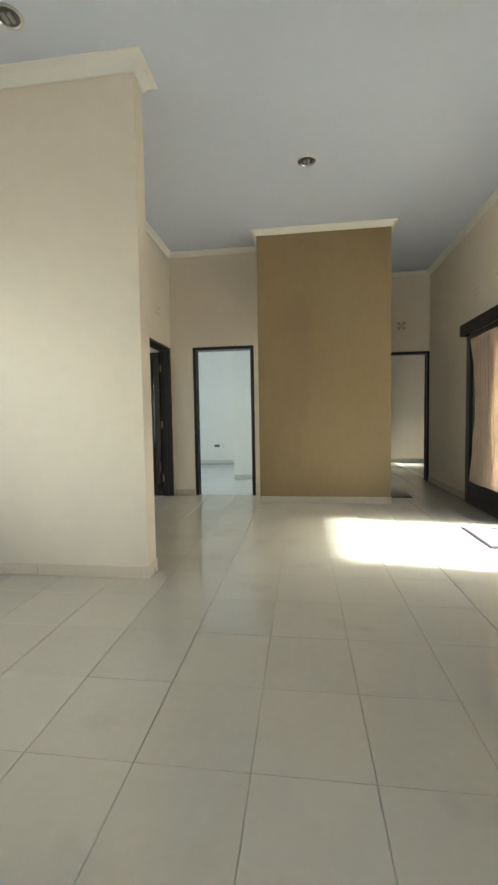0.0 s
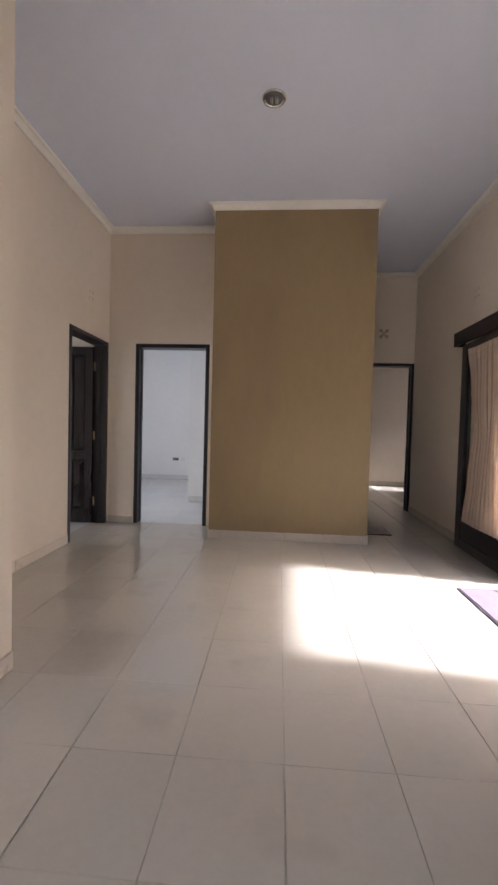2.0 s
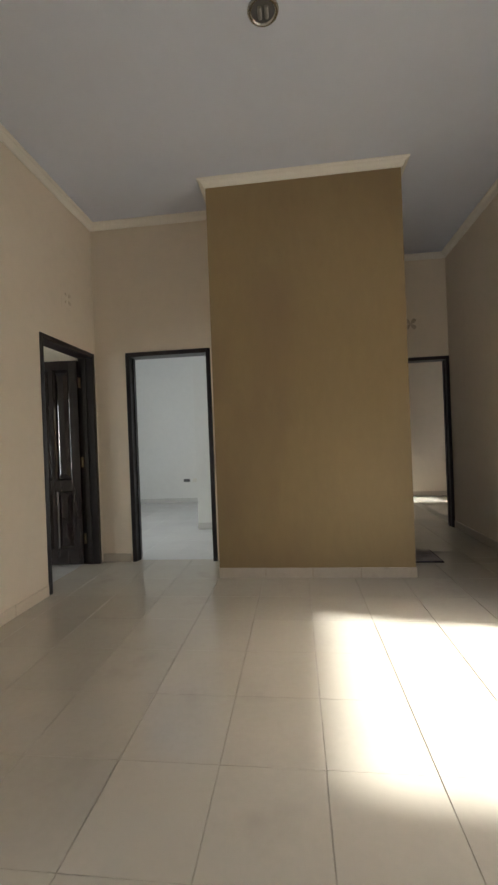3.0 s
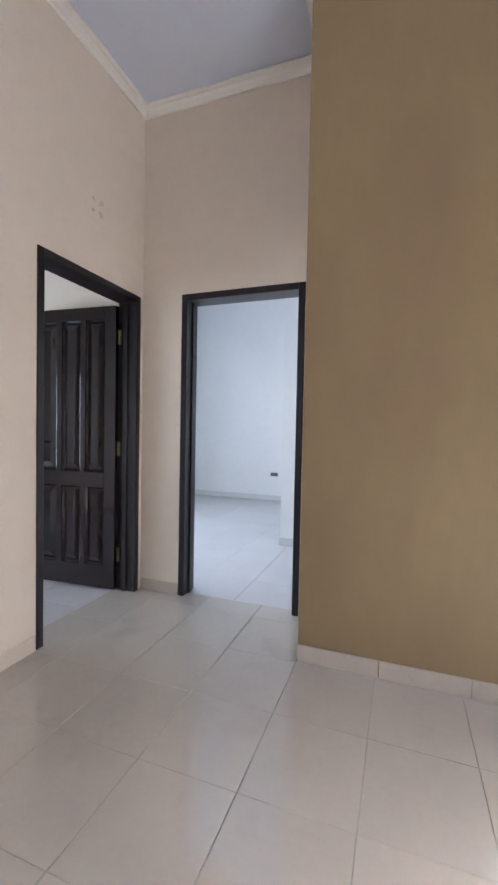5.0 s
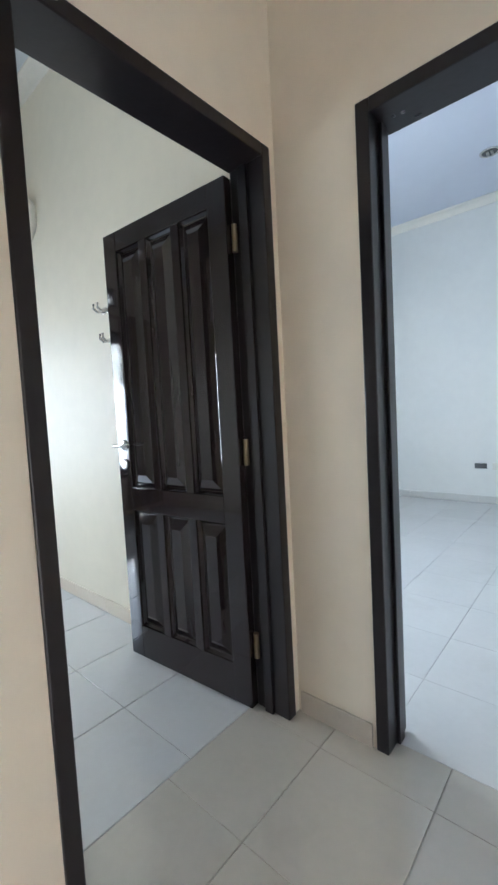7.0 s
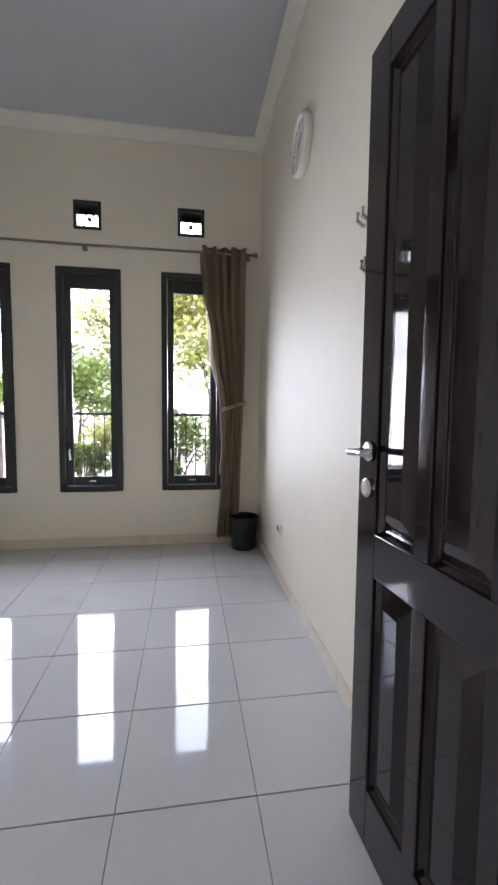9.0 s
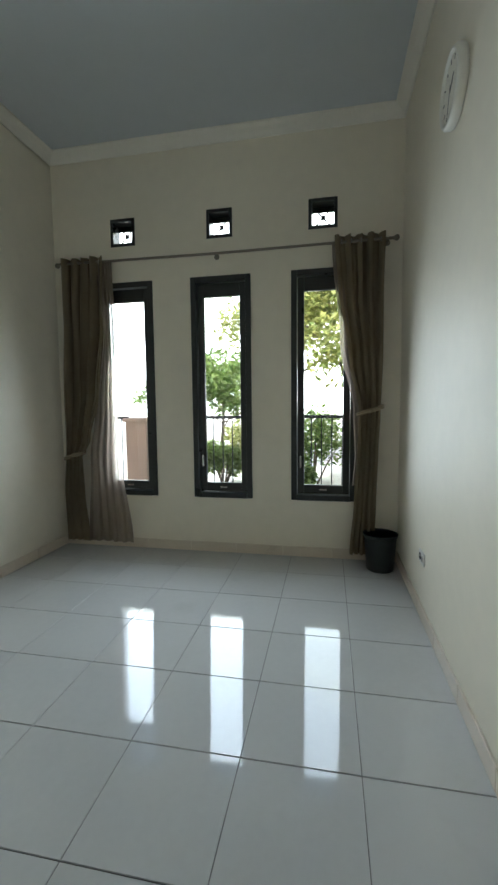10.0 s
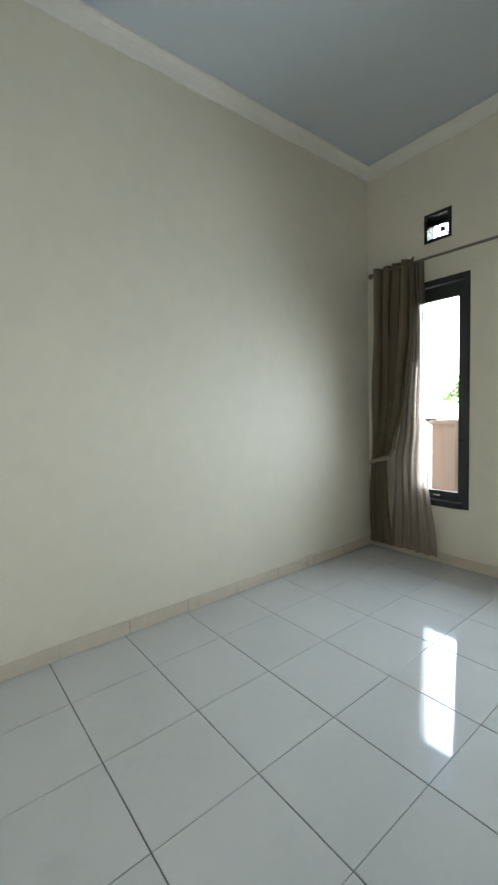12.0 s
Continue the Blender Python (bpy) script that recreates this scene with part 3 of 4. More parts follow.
def tie_band(parent, y0, y1, z, x0, x1, drop=0.03):
    """A narrow cloth band looped round a gathered curtain, a little lower at one end."""
    cy, cx, ry, rx = (y0 + y1) / 2, (x0 + x1) / 2, (y1 - y0) / 2, (x1 - x0) / 2
    pts = [(cx + rx * math.cos(a), cy + ry * math.sin(a), z + drop * math.sin(a)) for a in (2 * math.pi * k / 28 for k in range(29))]
    bm = tube(pts, 0.009, sides=8)
    tube([(p[0], p[1], p[2] - 0.016) for p in pts], 0.009, bm, 8)
    part("tie_band", bm, CURTAIN, parent, "", True)


def cloth(rows, folds, depth, thick=0.003, seed=0, nu=72):
    """A hanging cloth: rows of (z, a0, a1, out) from the top down; it runs along y with folds towards x."""
    rnd = random.Random(seed)
    ph = [rnd.uniform(0, 6.28) for _ in range(4)]
    bm = bmesh.new()
    grid = []
    dense = []
    for (z0, a, b, o), (z1, c, d, p) in zip(rows, rows[1:]):
        steps = max(2, int(abs(z0 - z1) / 0.06))
        for i in range(steps):
            f = i / steps
            s = f * f * (3 - 2 * f)
            dense.append((z0 + (z1 - z0) * f, a + (c - a) * s, b + (d - b) * s, o + (p - o) * s))
    dense.append(rows[-1])
    w0 = rows[0][2] - rows[0][1]
    for z, a, b, o in dense:
        tight = min(1.0, (b - a) / w0)
        line = []
        for k in range(nu + 1):
            u = k / nu
            w = math.sin(2 * math.pi * folds * u + ph[0] + 0.6 * math.sin(z * 2.1 + ph[1]))
            w += 0.35 * math.sin(2 * math.pi * folds * 1.7 * u + ph[2] + z)
            jit = 0.006 * math.sin(z * 5 + u * 9 + ph[3])
            line.append(bm.verts.new((o + depth * (0.55 + 0.45 * tight) * w + jit, a + (b - a) * u + 0.3 * depth * math.sin(2 * math.pi * folds * u * 2 + ph[1]), z)))
        grid.append(line)
    for r, s in zip(grid, grid[1:]):
        for k in range(nu):
            bm.faces.new((r[k], r[k + 1], s[k + 1], s[k]))
    g = bmesh.ops.solidify(bm, geom=bm.faces[:], thickness=thick)
    return bm


door_cloth = thing("door_curtain", pose(2.088, 0, 0), "beige gathered curtain tied over the sliding door's glass", "curtain")
part("cloth", cloth([(1.99, 4.49, 5.33, 0), (1.6, 4.53, 5.24, 0), (1.16, 4.60, 5.12, -0.004), (0.75, 4.56, 5.22, 0), (0.30, 4.50, 5.32, 0)], 11, 0.008, seed=3), CURTAIN_PALE, door_cloth, "", True)


# ---- hall: ceiling lamps, vents, mats, seat ----
def downlight(x, y, z):
    e = thing("downlight", pose(x, y, z), "unlit recessed round ceiling downlight with steel rim", "ceiling light", "ceiling downlights")
    part("rim", lathe([(0.062, 0.0), (0.064, -0.006), (0.072, -0.010), (0.082, -0.006), (0.084, 0.0), (0.062, 0.0)], sides=32), CHROME, e, "", True)
    part("reflector", lathe([(0.062, -0.003), (0.058, -0.001), (0.02, -0.0005)], sides=28), GREY_PLASTIC, e)
    bm = tube([(-0.018, -0.03, -0.008), (-0.018, 0.03, -0.008)], 0.011)
    tube([(0.018, -0.03, -0.008), (0.018, 0.03, -0.008)], 0.011, bm)
    part("bulb", bm, LAMP_GLASS, e, "twin tube energy saving bulb")
    return e


downlight(0.168, 4.05, CZ)
downlight(-1.56, 2.42, CZ)
downlight(-1.66, 9.1, CZB)


def vent_block(m, label="painted pierced vent block set in the wall", slot=None, wide=0.0):
    """A pierced ornamental block, 0.2 m square: x across, y out of the wall (towards -y), z up."""
    e = thing("vent_block", m, label, "vent", "ornamental vent blocks")
    part("block", box((-0.095, -0.0015, -0.095), (0.095, 0.0, 0.095)), CREAM, e)
    for k in range(4):
        a = math.pi / 4 + k * math.pi / 2
        bm = bmesh.new()
        c = Vector((0.045 * math.cos(a), -0.0065, 0.045 * math.sin(a)))
        ring, sz = [], wide or random.uniform(0.35, 0.85)
        for i in range(14):
            q = 2 * math.pi * i / 14
            u, v = sz * 0.034 * math.cos(q), sz * 0.018 * math.sin(q) * (1 + 0.5 * math.cos(q))
            ring.append((c.x + u * math.cos(a) - v * math.sin(a), c.z + u * math.sin(a) + v * math.cos(a)))
        f = [bm.verts.new((p, -0.0065, q)) for p, q in ring]
        b = [bm.verts.new((p, -0.003, q)) for p, q in ring]
        bm.faces.new(f)
        for i in range(14):
            bm.faces.new((f[i], f[(i + 1) % 14], b[(i + 1) % 14], b[i]))
        part("slot", bm, slot or VENT_DARK, e)
    return e


vent_block(pose(1.75, 7.3, 2.585), wide=1.25)
for y, z in ((4.15, 2.57), (4.88, 2.57), (5.42, 2.57)):
    vent_block(pose(R, y, z, 0, 0, -90), "vent block painted over in cream above the sliding door", VENT_FAINT)
vent_block(pose(L, 5.40, 2.53, 0, 0, 90), "vent block painted over in cream above the bedroom door", VENT_FAINT)


def floor_mat(m, w, d, pile, label, ragged):
    e = thing("floor_mat", m, label, "mat")
    part("backing", box((0, 0, 0.001), (w, d, 0.009), 0.003), RUBBER, e)
    bm = bmesh.new()
    rnd = random.Random(5)
    n = 40
    ring = []
    for i in range(n):
        q = 2 * math.pi * i / n
        cx, cy = math.cos(q), math.sin(q)
        s = 1 / max(abs(cx), abs(cy))
        k = 0.93 - (ragged * rnd.random() if cx > 0.2 else 0.02 * rnd.random())
        ring.append((w / 2 + cx * s * k * w / 2, d / 2 + cy * s * k * d / 2))
    lo, hi = [bm.verts.new((x, y, 0.009)) for x, y in ring], [bm.verts.new((x, y, 0.014)) for x, y in ring]
    bm.faces.new(hi)
    for i in range(n):
        bm.faces.new((lo[i], lo[(i + 1) % n], hi[(i + 1) % n], hi[i]))
    part("top_layer", bm, pile, e)


floor_mat(pose(1.63, 3.64, 0), 0.43, 0.64, MAT_PILE, "lavender doormat with a worn dark edge by the sliding door", 0.22)
floor_mat(pose(1.25, 5.80, 0), 0.31, 0.42, MAT_GREY, "small dark grey mat on the corridor floor", 0.05)


def seat_block():
    """A low upholstered seat with an overhanging padded top and tapered sides."""
    e = thing("ottoman", pose(1.28, 1.71, 0), "black vinyl padded seat with an overhanging cushion top", "seat")
    bm = bmesh.new()
    g = bmesh.ops.create_cube(bm, size=1.0)
    for v in g["verts"]:
        k = 0.24 if v.co.z < 0 else 0.29
        v.co = Vector((math.copysign(k, v.co.x), math.copysign(k + 0.02, v.co.y), 0.02 if v.co.z < 0 else 0.40))
    bmesh.ops.bevel(bm, geom=bm.edges[:], offset=0.03, segments=3, affect="EDGES", profile=0.5)
    part("body", bm, BLACK_VINYL, e, "", True)
    part("cushion", box((-0.32, -0.34, 0.39), (0.32, 0.34, 0.51), 0.045), BLACK_VINYL, e, "", True)
    for sx in (-1, 1):
        for sy in (-1, 1):
            part("foot", lathe([(0.02, 0.0), (0.025, 0.03)], pose(sx * 0.18, sy * 0.2, 0), 10), BLACK_PLASTIC, e)


seat_block()


# ---- bedroom: windows, vents, curtains ----
def narrow_window(a, b):
    """A tall casement: outer frame, sash with one pane, sill and catch."""
    e = thing("window_1", pose(W2 + 0.012, a, ZB), "tall narrow dark timber casement window with clear glass", "window", "bedroom windows", "structure")
    w, h = b - a, ZT - ZB
    f, d = 0.045, 0.10
    part("window_frame", box((-d, 0, 0), (0, f, h), 0.004), WOOD_WINDOW, e)
    part("window_frame", box((-d, w - f, 0), (0, w, h), 0.004), WOOD_WINDOW, e)
    part("window_frame", box((-d, f, h - f), (0, w - f, h), 0.004), WOOD_WINDOW, e)
    part("window_sill", box((-d, f, 0), (0.012, w - f, f), 0.004), WOOD_WINDOW, e)
    x0, x1, s = -0.085, -0.045, 0.055
    part("sash", box((x0, f + 0.003, f + 0.003), (x1, f + s, h - f - 0.003), 0.004), WOOD_WINDOW, e)
    part("sash", box((x0, w - f - s, f + 0.003), (x1, w - f - 0.003, h - f - 0.003), 0.004), WOOD_WINDOW, e)
    part("sash", box((x0 + 0.001, f + s, h - f - 0.11), (x1 - 0.001, w - f - s, h - f - 0.003), 0.004), WOOD_WINDOW, e)
    part("sash", box((x0 + 0.001, f + s, f + 0.003), (x1 - 0.001, w - f - s, f + 0.075), 0.004), WOOD_WINDOW, e)
    g = part("pane", box((-0.068, f + s - 0.006, f + 0.07), (-0.063, w - f - s + 0.006, h - f - 0.105)), GLASS, e)
    g.visible_shadow = False
    bm = box((x1, f + 0.018, 0.26), (x1 + 0.012, f + 0.036, 0.36), 0.003)
    box((x1 + 0.012, f + 0.02, 0.32), (x1 + 0.03, f + 0.034, 0.335), 0.003, bm)
    part("catch", bm, CHROME, e, "steel casement stay")
    part("catch", box((x1, w / 2 - 0.03, f + 0.03), (x1 + 0.012, w / 2 + 0.03, f + 0.045), 0.003), CHROME, e, "steel latch")
    return e


for a, b in WIN:
    narrow_window(a, b)


def window_vent(a, b):
    e = thing("window_vent", pose(W2 + 0.006, a, VB), "small square dark timber vent with a crossed lattice", "vent", "bedroom wall vents")
    w, h, f = b - a, VT - VB, 0.026
    part("frame", box((-0.12, 0, 0), (0, f, h), 0.003), WOOD_WINDOW, e)
    part("frame", box((-0.12, w - f, 0), (0, w, h), 0.003), WOOD_WINDOW, e)
    part("frame", box((-0.12, f, 0), (0, w - f, f), 0.003), WOOD_WINDOW, e)
    part("frame", box((-0.12, f, h - f), (0, w - f, h), 0.003), WOOD_WINDOW, e)
    for p, q in (((f, f), (w - f, h - f)), ((f, h - f), (w - f, f))):
        part("lattice", tube([(-0.09, *p), (-0.09, *q)], 0.0055, sides=6), WOOD_WINDOW, e)
    part("lattice", lathe([(0.006, -0.006), (0.018, -0.006), (0.018, 0.006), (0.006, 0.006)], pose(-0.09, w / 2, h / 2, 0, 90, 0), 14), WOOD_WINDOW, e)
    # Dark board added in place of the eave's shaded underside behind the vent.
    part("upper_board", box((-0.11, f, h * 0.70), (-0.10, w - f, h - f)), WOOD_WINDOW, e)
    return e


for a, b in VENTS:
    window_vent(a, b)

rod = thing("curtain_rod", pose(W2, 0, 2.455), "thin dull grey-brown metal curtain rod above the windows", "curtain rod")
part("rod", tube([(0.085, 3.07, 0.01), (0.085, 4.45, -0.006), (0.085, 5.82, 0.0)], 0.010), ROD, rod)
for y in (3.065, 5.825):
    part("finial", lathe([(0.010, -0.02), (0.02, -0.012), (0.022, 0.0), (0.015, 0.014), (0.006, 0.02)], pose(0.085, y, 0, 90, 0, 0), 14), ROD, rod)
for y in (3.14, 4.45, 5.77):
    bm = tube([(0.0, y, -0.004), (0.085, y, -0.004)], 0.006)
    lathe([(0.022, 0), (0.022, 0.006)], pose(0.0, y, -0.004, 0, 90, 0), 12, bm)
    part("bracket", bm, ROD, rod)


def grommets(parent, y0, y1, n, x):
    for i in range(n):
        y = y0 + (y1 - y0) * (i + 0.5) / n
        bm = lathe([(0.014, -0.003), (0.024, -0.003), (0.024, 0.003), (0.014, 0.003)], pose(x, y, 2.452, 90, 0, 0), 14)
        part("grommet", bm, CHROME, parent)


XC = W2 + 0.085
c1 = thing("curtain", pose(XC, 0, 0), "taupe cloth curtain tied back beside the window", "curtain", "bedroom curtains")
part("cloth", cloth([(2.50, 5.39, 5.76, 0), (2.1, 5.42, 5.75, 0), (1.6, 5.50, 5.75, 0.005), (1.2, 5.575, 5.735, 0.01), (0.9, 5.57, 5.72, 0.01), (0.5, 5.55, 5.71, 0.005), (0.075, 5.52, 5.70, 0)], 4.5, 0.028, seed=1), CURTAIN, c1, "", True)
tie_band(c1, 5.565, 5.75, 1.21, -0.035, 0.055)
grommets(c1, 5.40, 5.75, 5, 0)
part("lining", cloth([(2.46, 5.365, 5.42, 0.0), (1.7, 5.43, 5.50, 0), (1.2, 5.53, 5.59, 0.0), (0.85, 5.545, 5.585, 0), (0.62, 5.53, 5.57, 0)], 1.2, 0.012, seed=8, nu=16), SHEER, c1, "pale sheer voile edge", True)
c2 = thing("curtain", pose(XC, 0, 0), "taupe cloth curtain with sheer voile tied back in the corner", "curtain", "bedroom curtains")
part("cloth", cloth([(2.50, 3.10, 3.50, 0), (2.0, 3.09, 3.48, 0), (1.4, 3.09, 3.42, 0.01), (0.95, 3.10, 3.32, 0.03), (0.82, 3.09, 3.24, 0.03), (0.5, 3.06, 3.24, 0.02), (0.07, 3.05, 3.27, 0)], 4.5, 0.03, seed=2), CURTAIN, c2, "", True)
tie_band(c2, 3.075, 3.265, 0.84, -0.02, 0.08)
grommets(c2, 3.11, 3.50, 5, 0)
part("voile", cloth([(2.46, 3.42, 3.56, -0.01), (1.9, 3.44, 3.58, -0.01), (1.2, 3.36, 3.58, -0.005), (0.8, 3.30, 3.60, 0.0), (0.07, 3.27, 3.68, 0)], 5, 0.014, seed=4), SHEER, c2, "pale sheer voile", True)

# ---- bedroom: bin, clock, hooks, socket ----
pail = thing("waste_bin", pose(W2 + 0.17, 5.735, 0), "black plastic waste bin standing in the corner", "bin")
part("bucket", lathe([(0.095, 0.0), (0.10, 0.004), (0.118, 0.25), (0.124, 0.255), (0.124, 0.27), (0.116, 0.27), (0.097, 0.012), (0.0, 0.012)], sides=28), BLACK_PLASTIC, pail, "", True)
part("rim", lathe([(0.120, 0.268), (0.128, 0.270), (0.128, 0.278), (0.116, 0.278), (0.116, 0.268), (0.12, 0.268)], sides=28), BLACK_PLASTIC, pail)

NW = B - 0.004
clock = thing("wall_clock", pose(-3.87, NW, 2.585, 90, 0, 0), "round white wall clock with a cream rim", "clock")
part("case", lathe([(0.145, 0.0), (0.15, 0.01), (0.15, 0.03), (0.142, 0.042), (0.130, 0.044), (0.128, 0.032), (0.128, 0.0)], sides=40), WHITE_PLASTIC, clock, "", True)
part("dial", lathe([(0.128, 0.024), (0.128, 0.030), (0.0, 0.030)], sides=36), DIAL, clock)
part("hour_needle", box((-0.004, -0.01, 0.032), (0.004, 0.06, 0.034), m=pose(0, 0, 0, 0, 0, -50)), GREY_PLASTIC, clock)
part("minute_needle", box((-0.003, -0.015, 0.0345), (0.003, 0.095, 0.036), m=pose(0, 0, 0, 0, 0, 160)), GREY_PLASTIC, clock)
for k in range(12):
    part("hour_mark", box((-0.003, 0.098, 0.0305), (0.003, 0.115, 0.0325), m=pose(0, 0, 0, 0, 0, 30 * k)), GREY_PLASTIC, clock)


def wall_hook(x, z, s):
    e = thing("wall_hook", pose(x, NW, z), "small steel clothes hook on the bedroom wall", "hook", "wall hooks")
    part("plate", box((-0.04 * s, -0.006, -0.02 * s), (0.04 * s, 0, 0.02 * s), 0.002), CHROME, e)
    for dx in (-0.025, 0.025):
        part("hook", tube([(dx * s, -0.005, 0), (dx * s, -0.04, -0.01), (dx * s, -0.06, 0.005), (dx * s, -0.06, 0.03)], 0.008, sides=8), CHROME, e)


wall_hook(-2.96, 1.80, 0.85)
wall_hook(-2.92, 1.63, 0.6)


def socket(m, label):
    e = thing("wall_socket", m, label, "socket")
    part("plate", box((-0.06, -0.009, -0.036), (0.06, 0, 0.036), 0.003), WHITE_PLASTIC, e)
    for dx in (-0.027, 0.027):
        part("outlet", lathe([(0.021, 0), (0.021, 0.003), (0.017, 0.003), (0.017, -0.001)], pose(dx, -0.009, 0, 90, 0, 0), 16), GREY_PLASTIC if dx < 0 else WHITE_PLASTIC, e)


socket(pose(-4.31, NW, 0.36), "white double socket low on the bedroom wall")
box_plate = thing("wall_socket", pose(-1.96, 10.02, 0.44), "open dark wall box beside a white socket", "socket")
part("plate", box((-0.075, -0.006, -0.03), (0.055, 0, 0.03), 0.003), GREY_PLASTIC, box_plate)
part("outlet", box((0.11, -0.009, -0.04), (0.19, 0, 0.04), 0.003), WHITE_PLASTIC, box_plate)

# ---- outside the sliding door ----
ow = thing("window_2", pose(3.36, 6.545, 0.86), "dark timber window of the neighbouring wing with a pale curtain", "window", kind="structure")
for lo, hi in (((0, -0.02, 0), (0.09, 0.08, 1.16)), ((0.9, -0.02, 0), (0.99, 0.08, 1.16)), ((0.09, -0.02, 1.07), (0.9, 0.08, 1.16)), ((0.09, -0.03, 0), (0.9, 0.08, 0.09))):
    part("window_frame", box(lo, hi, 0.004), WOOD_WINDOW, ow)
part("pane", box((0.085, 0.03, 0.085), (0.905, 0.036, 1.075)), GLASS, ow)
part("sash_bar", box((0.09, 0.02, 0.56), (0.9, 0.028, 0.62), 0.002), WHITE_PLASTIC, ow)
part("curtain_cloth", box((0.05, 0.09, 0.02), (0.95, 0.10, 1.14)), CURTAIN_GREY, ow, "pale grey drawn curtain")
vb = vent_block(pose(3.455, 6.555, 2.43), "pierced vent block in the yellow outer wall")
boundary = wall("wall_boundary", "y", -12, 20, 11.0, 11.15, -0.16, 1.9, OUT_WALL, (), "cream boundary wall across the yard")


# ---- garden outside the bedroom windows ----
# Glowing slab added to whiten the western sky; it also lights the rooms.
haze = bpy.data.materials.new("glowing_sky_backdrop")
haze.use_nodes = True
haze_bsdf = haze.node_tree.nodes["Principled BSDF"]
haze_bsdf.inputs["Base Color"].default_value = (0.8, 0.8, 0.78, 1)
haze_bsdf.inputs["Emission Color"].default_value = (1.0, 0.98, 0.92, 1)
haze_bsdf.inputs["Emission Strength"].default_value = 1.1
slab("backdrop", (-90.5, -120, -0.16), (-90, 130, 48), haze, "glowing backdrop for the bright hazy sky beyond the garden", "sky")

def fence():
    e = thing("garden_fence", pose(-7.6, 0, -0.16), "dark iron garden railing with thin upright bars", "fence")
    part("top_rail", box((-0.02, 2.75, 1.24), (0.02, 9.2, 1.28), 0.004), IRON, e)
    part("bottom_rail", box((-0.015, 2.75, 0.12), (0.015, 9.2, 0.15), 0.004), IRON, e)
    y = 2.87
    while y < 9.2:
        part("bar", tube([(0, y, 0.0), (0, y, 1.24)], 0.008, sides=6), IRON, e)
        y += 0.14
    part("bottom_rail", box((-0.015, -3.0, 0.12), (0.015, 2.40, 0.15), 0.004), IRON, e)
    part("top_rail", box((-0.02, -3.0, 1.24), (0.02, 2.40, 1.28), 0.004), IRON, e)
    y = -2.9
    while y < 2.4:
        part("bar", tube([(0, y, 0.0), (0, y, 1.24)], 0.008, sides=6), IRON, e)
        y += 0.14


fence()
post = thing("gate_pillar", pose(-7.6, 2.58, -0.16), "terracotta pink rendered gate pillar", "pillar")
part("shaft", box((-0.16, -0.16, 0), (0.16, 0.16, 1.20), 0.006), PINK, post)
part("cap", box((-0.19, -0.19, 1.20), (0.19, 0.19, 1.26), 0.01), PINK, post)


def foliage(centres, count, size, seed):
    """Many small leaves spread through clumps (x, y, z, radius)."""
    rnd = random.Random(seed)
    verts, faces = [], []
    total = sum(c[3] ** 2 for c in centres)
    for cx, cy, cz, r in centres:
        for _ in range(int(count * r * r / total)):
            d = Vector((rnd.gauss(0, 1), rnd.gauss(0, 1), rnd.gauss(0, 0.8))).normalized() * r * rnd.random() ** 0.45
            c = Vector((cx, cy, cz)) + d
            q = Euler((rnd.uniform(-0.9, 0.9), rnd.uniform(-0.9, 0.9), rnd.uniform(0, 6.28))).to_matrix()
            s = size * rnd.uniform(0.6, 1.3)
            k = len(verts)
            for u, v, w in ((-1, 0, 0), (0, -0.45, 0.12), (1, 0, -0.1), (0, 0.45, 0.12)):
                verts.append(c + q @ Vector((u * s, v * s, w * s)))
            faces += [(k, k + 1, k + 3), (k + 1, k + 2, k + 3)]
    return verts, faces


def tree(x, y, h, r, mat, seed, label, count=3500, size=0.07):
    rnd = random.Random(seed)
    e = thing("tree", pose(x, y, -0.16), label, "tree", "garden trees")
    bm = tube([(0, 0, 0), (0.03, 0.02, h * 0.3), (-0.03, 0.05, h * 0.55), (0.02, 0.0, h * 0.8)], [0.04 * h * 0.6, 0.03 * h * 0.6, 0.02 * h * 0.6, 0.01 * h * 0.6], sides=9)
    centres = [(0, 0, h * 0.82, r * 0.6)]
    for i in range(7):
        a, z0 = i * 0.9 + rnd.random(), h * rnd.uniform(0.3, 0.6)
        tip = Vector((math.cos(a) * r * rnd.uniform(0.5, 0.9), math.sin(a) * r * rnd.uniform(0.5, 0.9), z0 + h * rnd.uniform(0.1, 0.35)))
        tube([(0, 0.02, z0), tip * 0.5 + Vector((0, 0, z0 * 0.55)), tip], [0.018 * h * 0.4, 0.012 * h * 0.4, 0.004 * h], bm, 6)
        centres.append((*tip, r * rnd.uniform(0.32, 0.5)))
    part("trunk", bm, BARK, e)
    v, f = foliage(centres, count, size, seed)
    me = bpy.data.meshes.new("crown")
    me.from_pydata(v, [], f)
    me.materials.append(mat)
    crown = new("crown", me)
    crown.parent = e


def shrub(x, y, h, r, mat, seed, label):
    rnd = random.Random(seed)
    e = thing("shrub", pose(x, y, -0.16), label, "shrub", "garden shrubs")
    bm = bmesh.new()
    centres = []
    for i in range(6):
        a = i * 1.05 + rnd.random()
        tip = Vector((math.cos(a) * r * 0.55, math.sin(a) * r * 0.55, h * rnd.uniform(0.45, 0.85)))
        tube([(0, 0, 0), tip * 0.5 + Vector((0, 0, 0.05)), tip], [0.02, 0.014, 0.005], bm, 6)
        centres.append((*tip, r * rnd.uniform(0.4, 0.6)))
    part("stem", bm, BARK, e)
    v, f = foliage(centres, 2600, 0.05, seed)
    me = bpy.data.meshes.new("crown")
    me.from_pydata(v, [], f)
    me.materials.append(mat)
    crown = new("crown", me)
    crown.parent = e


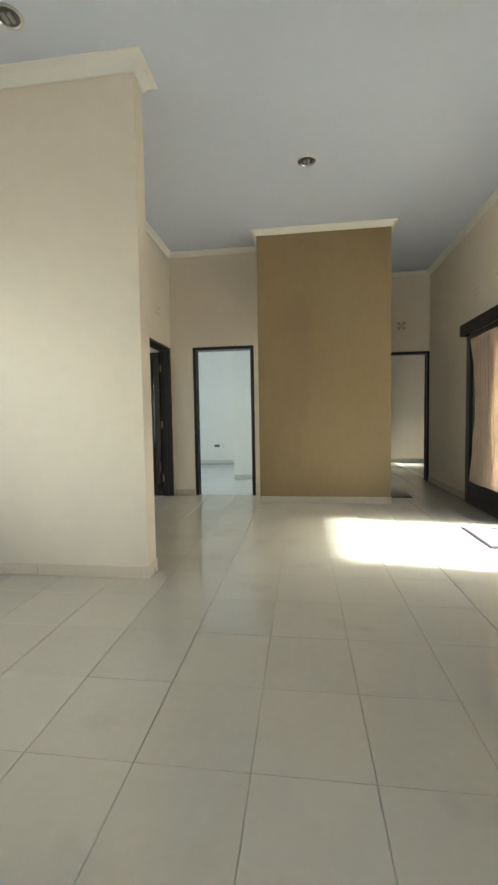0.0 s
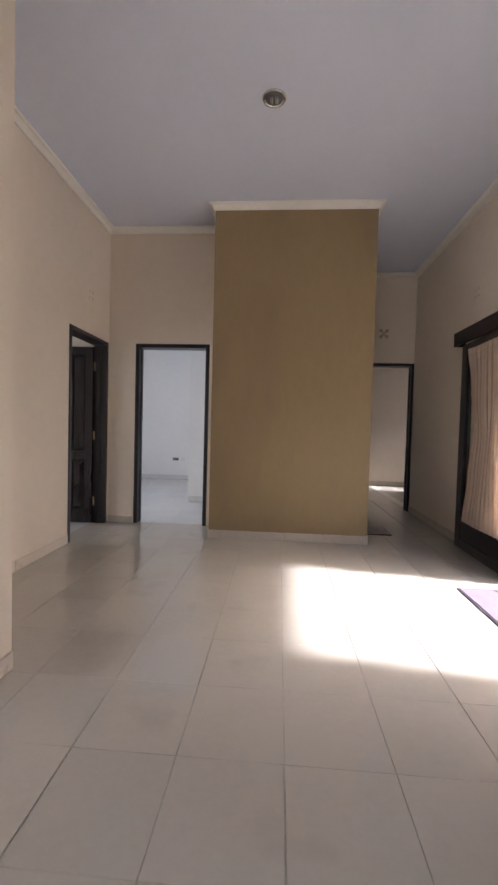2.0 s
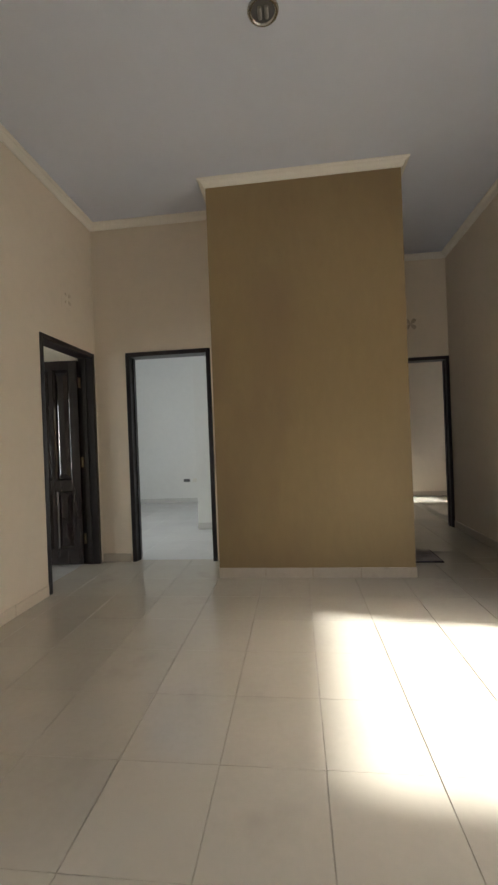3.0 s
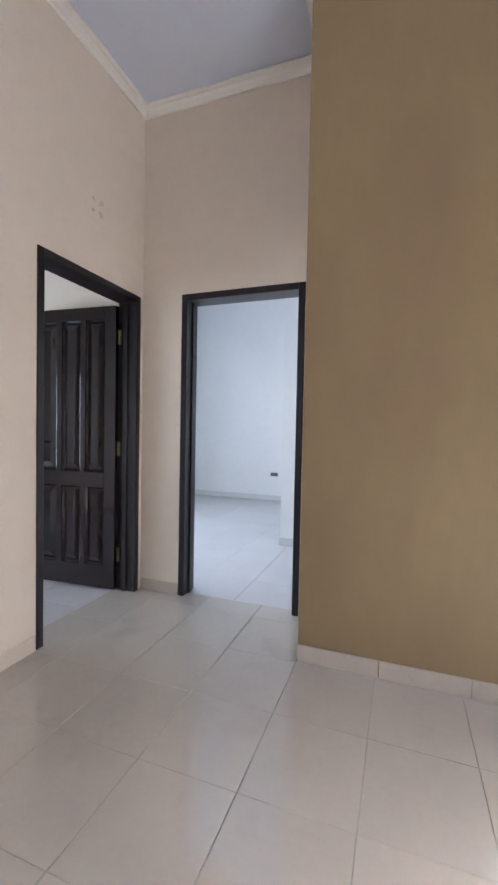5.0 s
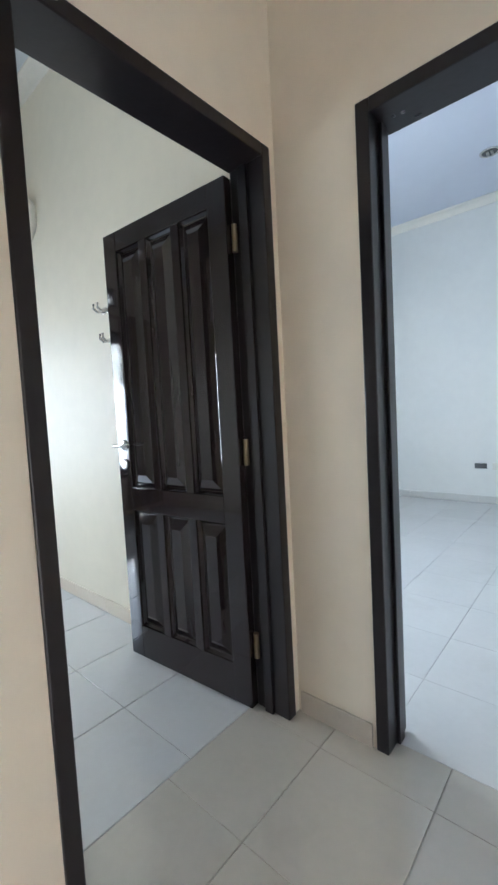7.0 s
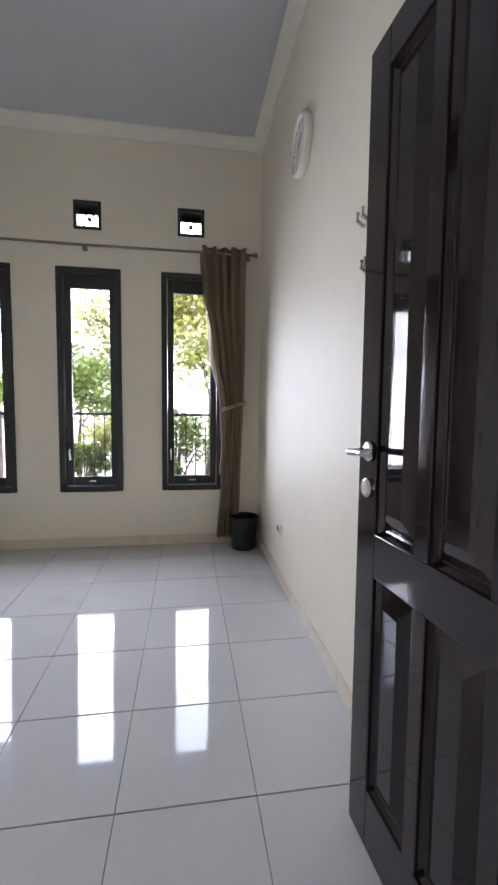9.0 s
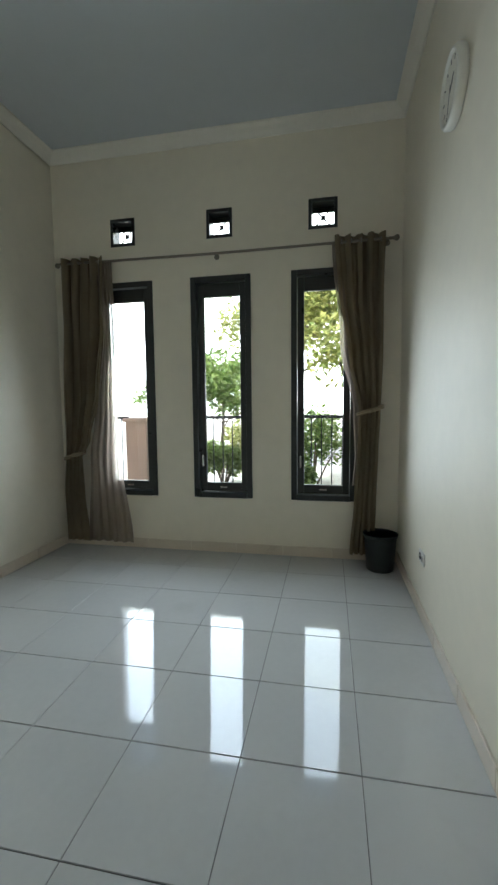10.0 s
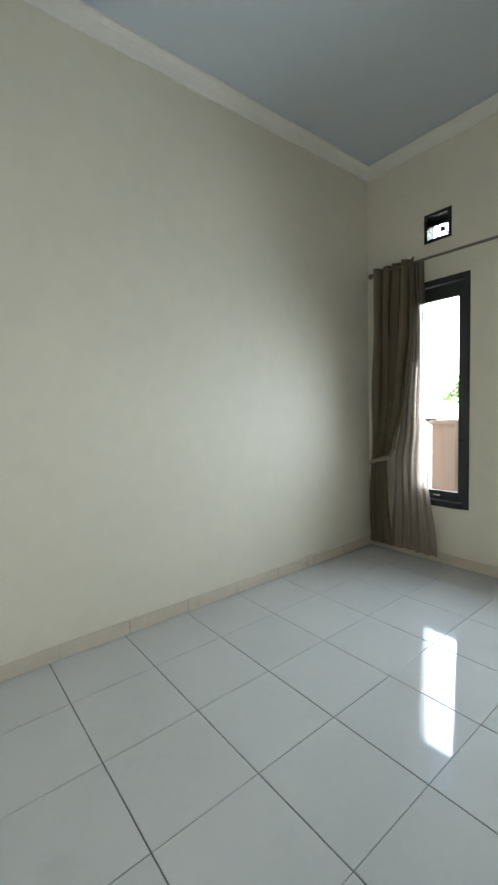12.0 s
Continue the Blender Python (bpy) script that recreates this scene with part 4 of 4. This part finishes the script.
tree(-11.4, 4.6, 4.6, 1.7, LEAF_LIGHT, 11, "leafy yellow-green garden tree beyond the railing", 8000, 0.075)
tree(-9.3, 5.7, 4.4, 1.5, LEAF_LIGHT, 12, "leafy yellow-green garden tree beyond the railing", 8000, 0.065)
tree(-10.4, 3.1, 2.5, 1.1, LEAF, 13, "low leafy green garden tree beyond the railing", 6000, 0.065)
tree(-10.8, 7.6, 4.0, 1.5, LEAF, 16, "leafy green garden tree beyond the railing", 6000, 0.075)
tree(-14.5, 0.2, 2.4, 1.0, LEAF, 14, "leafy green tree across the road", 3500)
tree(-15.0, 8.5, 5.5, 2.2, LEAF, 15, "tall leafy green tree across the road", 6000, 0.1)
shrub(-8.5, 5.1, 1.5, 0.75, LEAF, 21, "green shrub growing behind the railing")
shrub(-8.6, 6.7, 1.5, 0.8, LEAF_LIGHT, 22, "yellow-green shrub growing behind the railing")
shrub(-9.0, 4.1, 1.2, 0.6, LEAF_LIGHT, 25, "yellow-green shrub growing behind the railing")
shrub(-6.9, 4.9, 0.7, 0.3, LEAF, 23, "small green potted shrub before the railing")
shrub(-8.6, 3.6, 0.8, 0.4, LEAF, 24, "small green shrub growing by the railing")


# ---- floor tiles, last ----
def tiles(label, mat, x0, x1, y0, y1, gx, gy, size, gap=0.0045, cross=None, deep=None):
    """Square tiles over a rectangle, on a grid through (gx, gy); whole tiles share one mesh."""
    e = thing("floor_tiling", pose(0, 0, 0), label, "floor", kind="structure")
    shared = {}
    cross, deep = cross or gap, deep or size
    i = math.floor((x0 - gx) / size)
    while gx + i * size < x1:
        j = math.floor((y0 - gy) / deep)
        while gy + j * deep < y1:
            a, b = max(x0, gx + i * size + gap / 2), min(x1, gx + (i + 1) * size - gap / 2)
            c, d = max(y0, gy + j * deep + cross / 2), min(y1, gy + (j + 1) * deep - cross / 2)
            if b - a > 0.006 and d - c > 0.006:
                key = (round(b - a, 3), round(d - c, 3))
                if key not in shared:
                    bm = bmesh.new()
                    w, h, v = key[0] / 2, key[1] / 2, 0.0012
                    top = [bm.verts.new((p, q, 0)) for p, q in ((-w + v, -h + v), (w - v, -h + v), (w - v, h - v), (-w + v, h - v))]
                    mid = [bm.verts.new((p, q, -v)) for p, q in ((-w, -h), (w, -h), (w, h), (-w, h))]
                    low = [bm.verts.new((p, q, -0.005)) for p, q in ((-w, -h), (w, -h), (w, h), (-w, h))]
                    bm.faces.new(top)
                    for k in range(4):
                        bm.faces.new((top[k], mid[k], mid[(k + 1) % 4], top[(k + 1) % 4]))
                        bm.faces.new((mid[k], low[k], low[(k + 1) % 4], mid[(k + 1) % 4]))
                    bmesh.ops.recalc_face_normals(bm, faces=bm.faces)
                    me = bpy.data.meshes.new("tile")
                    bm.to_mesh(me)
                    bm.free()
                    me.materials.append(mat)
                    shared[key] = me
                t = new("tile", shared[key])
                t.parent = e
                t.location = ((a + b) / 2, (c + d) / 2, random.uniform(-0.0004, 0.0))
            j += 1
        i += 1


tiles("polished ivory floor tiles with thin grey joints", TILE_HALL, -1.9225, R + 0.15, 2.925, B + 0.07, -0.065, 1.297, 0.3825, 0.0032, 0.0014, 0.407)
tiles("polished ivory floor tiles with thin grey joints", TILE_HALL, -3.4, R + 0.02, -2.4, 2.925, -0.065, 1.297, 0.3825, 0.0032, 0.0014, 0.407)
tiles("polished ivory floor tiles with thin grey joints", TILE_HALL, 1.1, R + 0.02, B + 0.07, 10.2, -0.065, 1.297, 0.3825, 0.0032, 0.0014, 0.407)
tiles("polished white floor tiles with thin grey joints", TILE_ROOM, W2, -1.9225, S2, B, -3.172, 4.632, 0.4165, 0.0042, 0.0024)
tiles("polished white floor tiles with thin grey joints", TILE_ROOM, -3.6, -0.31, B + 0.07, 10.02, -1.435, B + 0.07, 0.4, 0.0014)
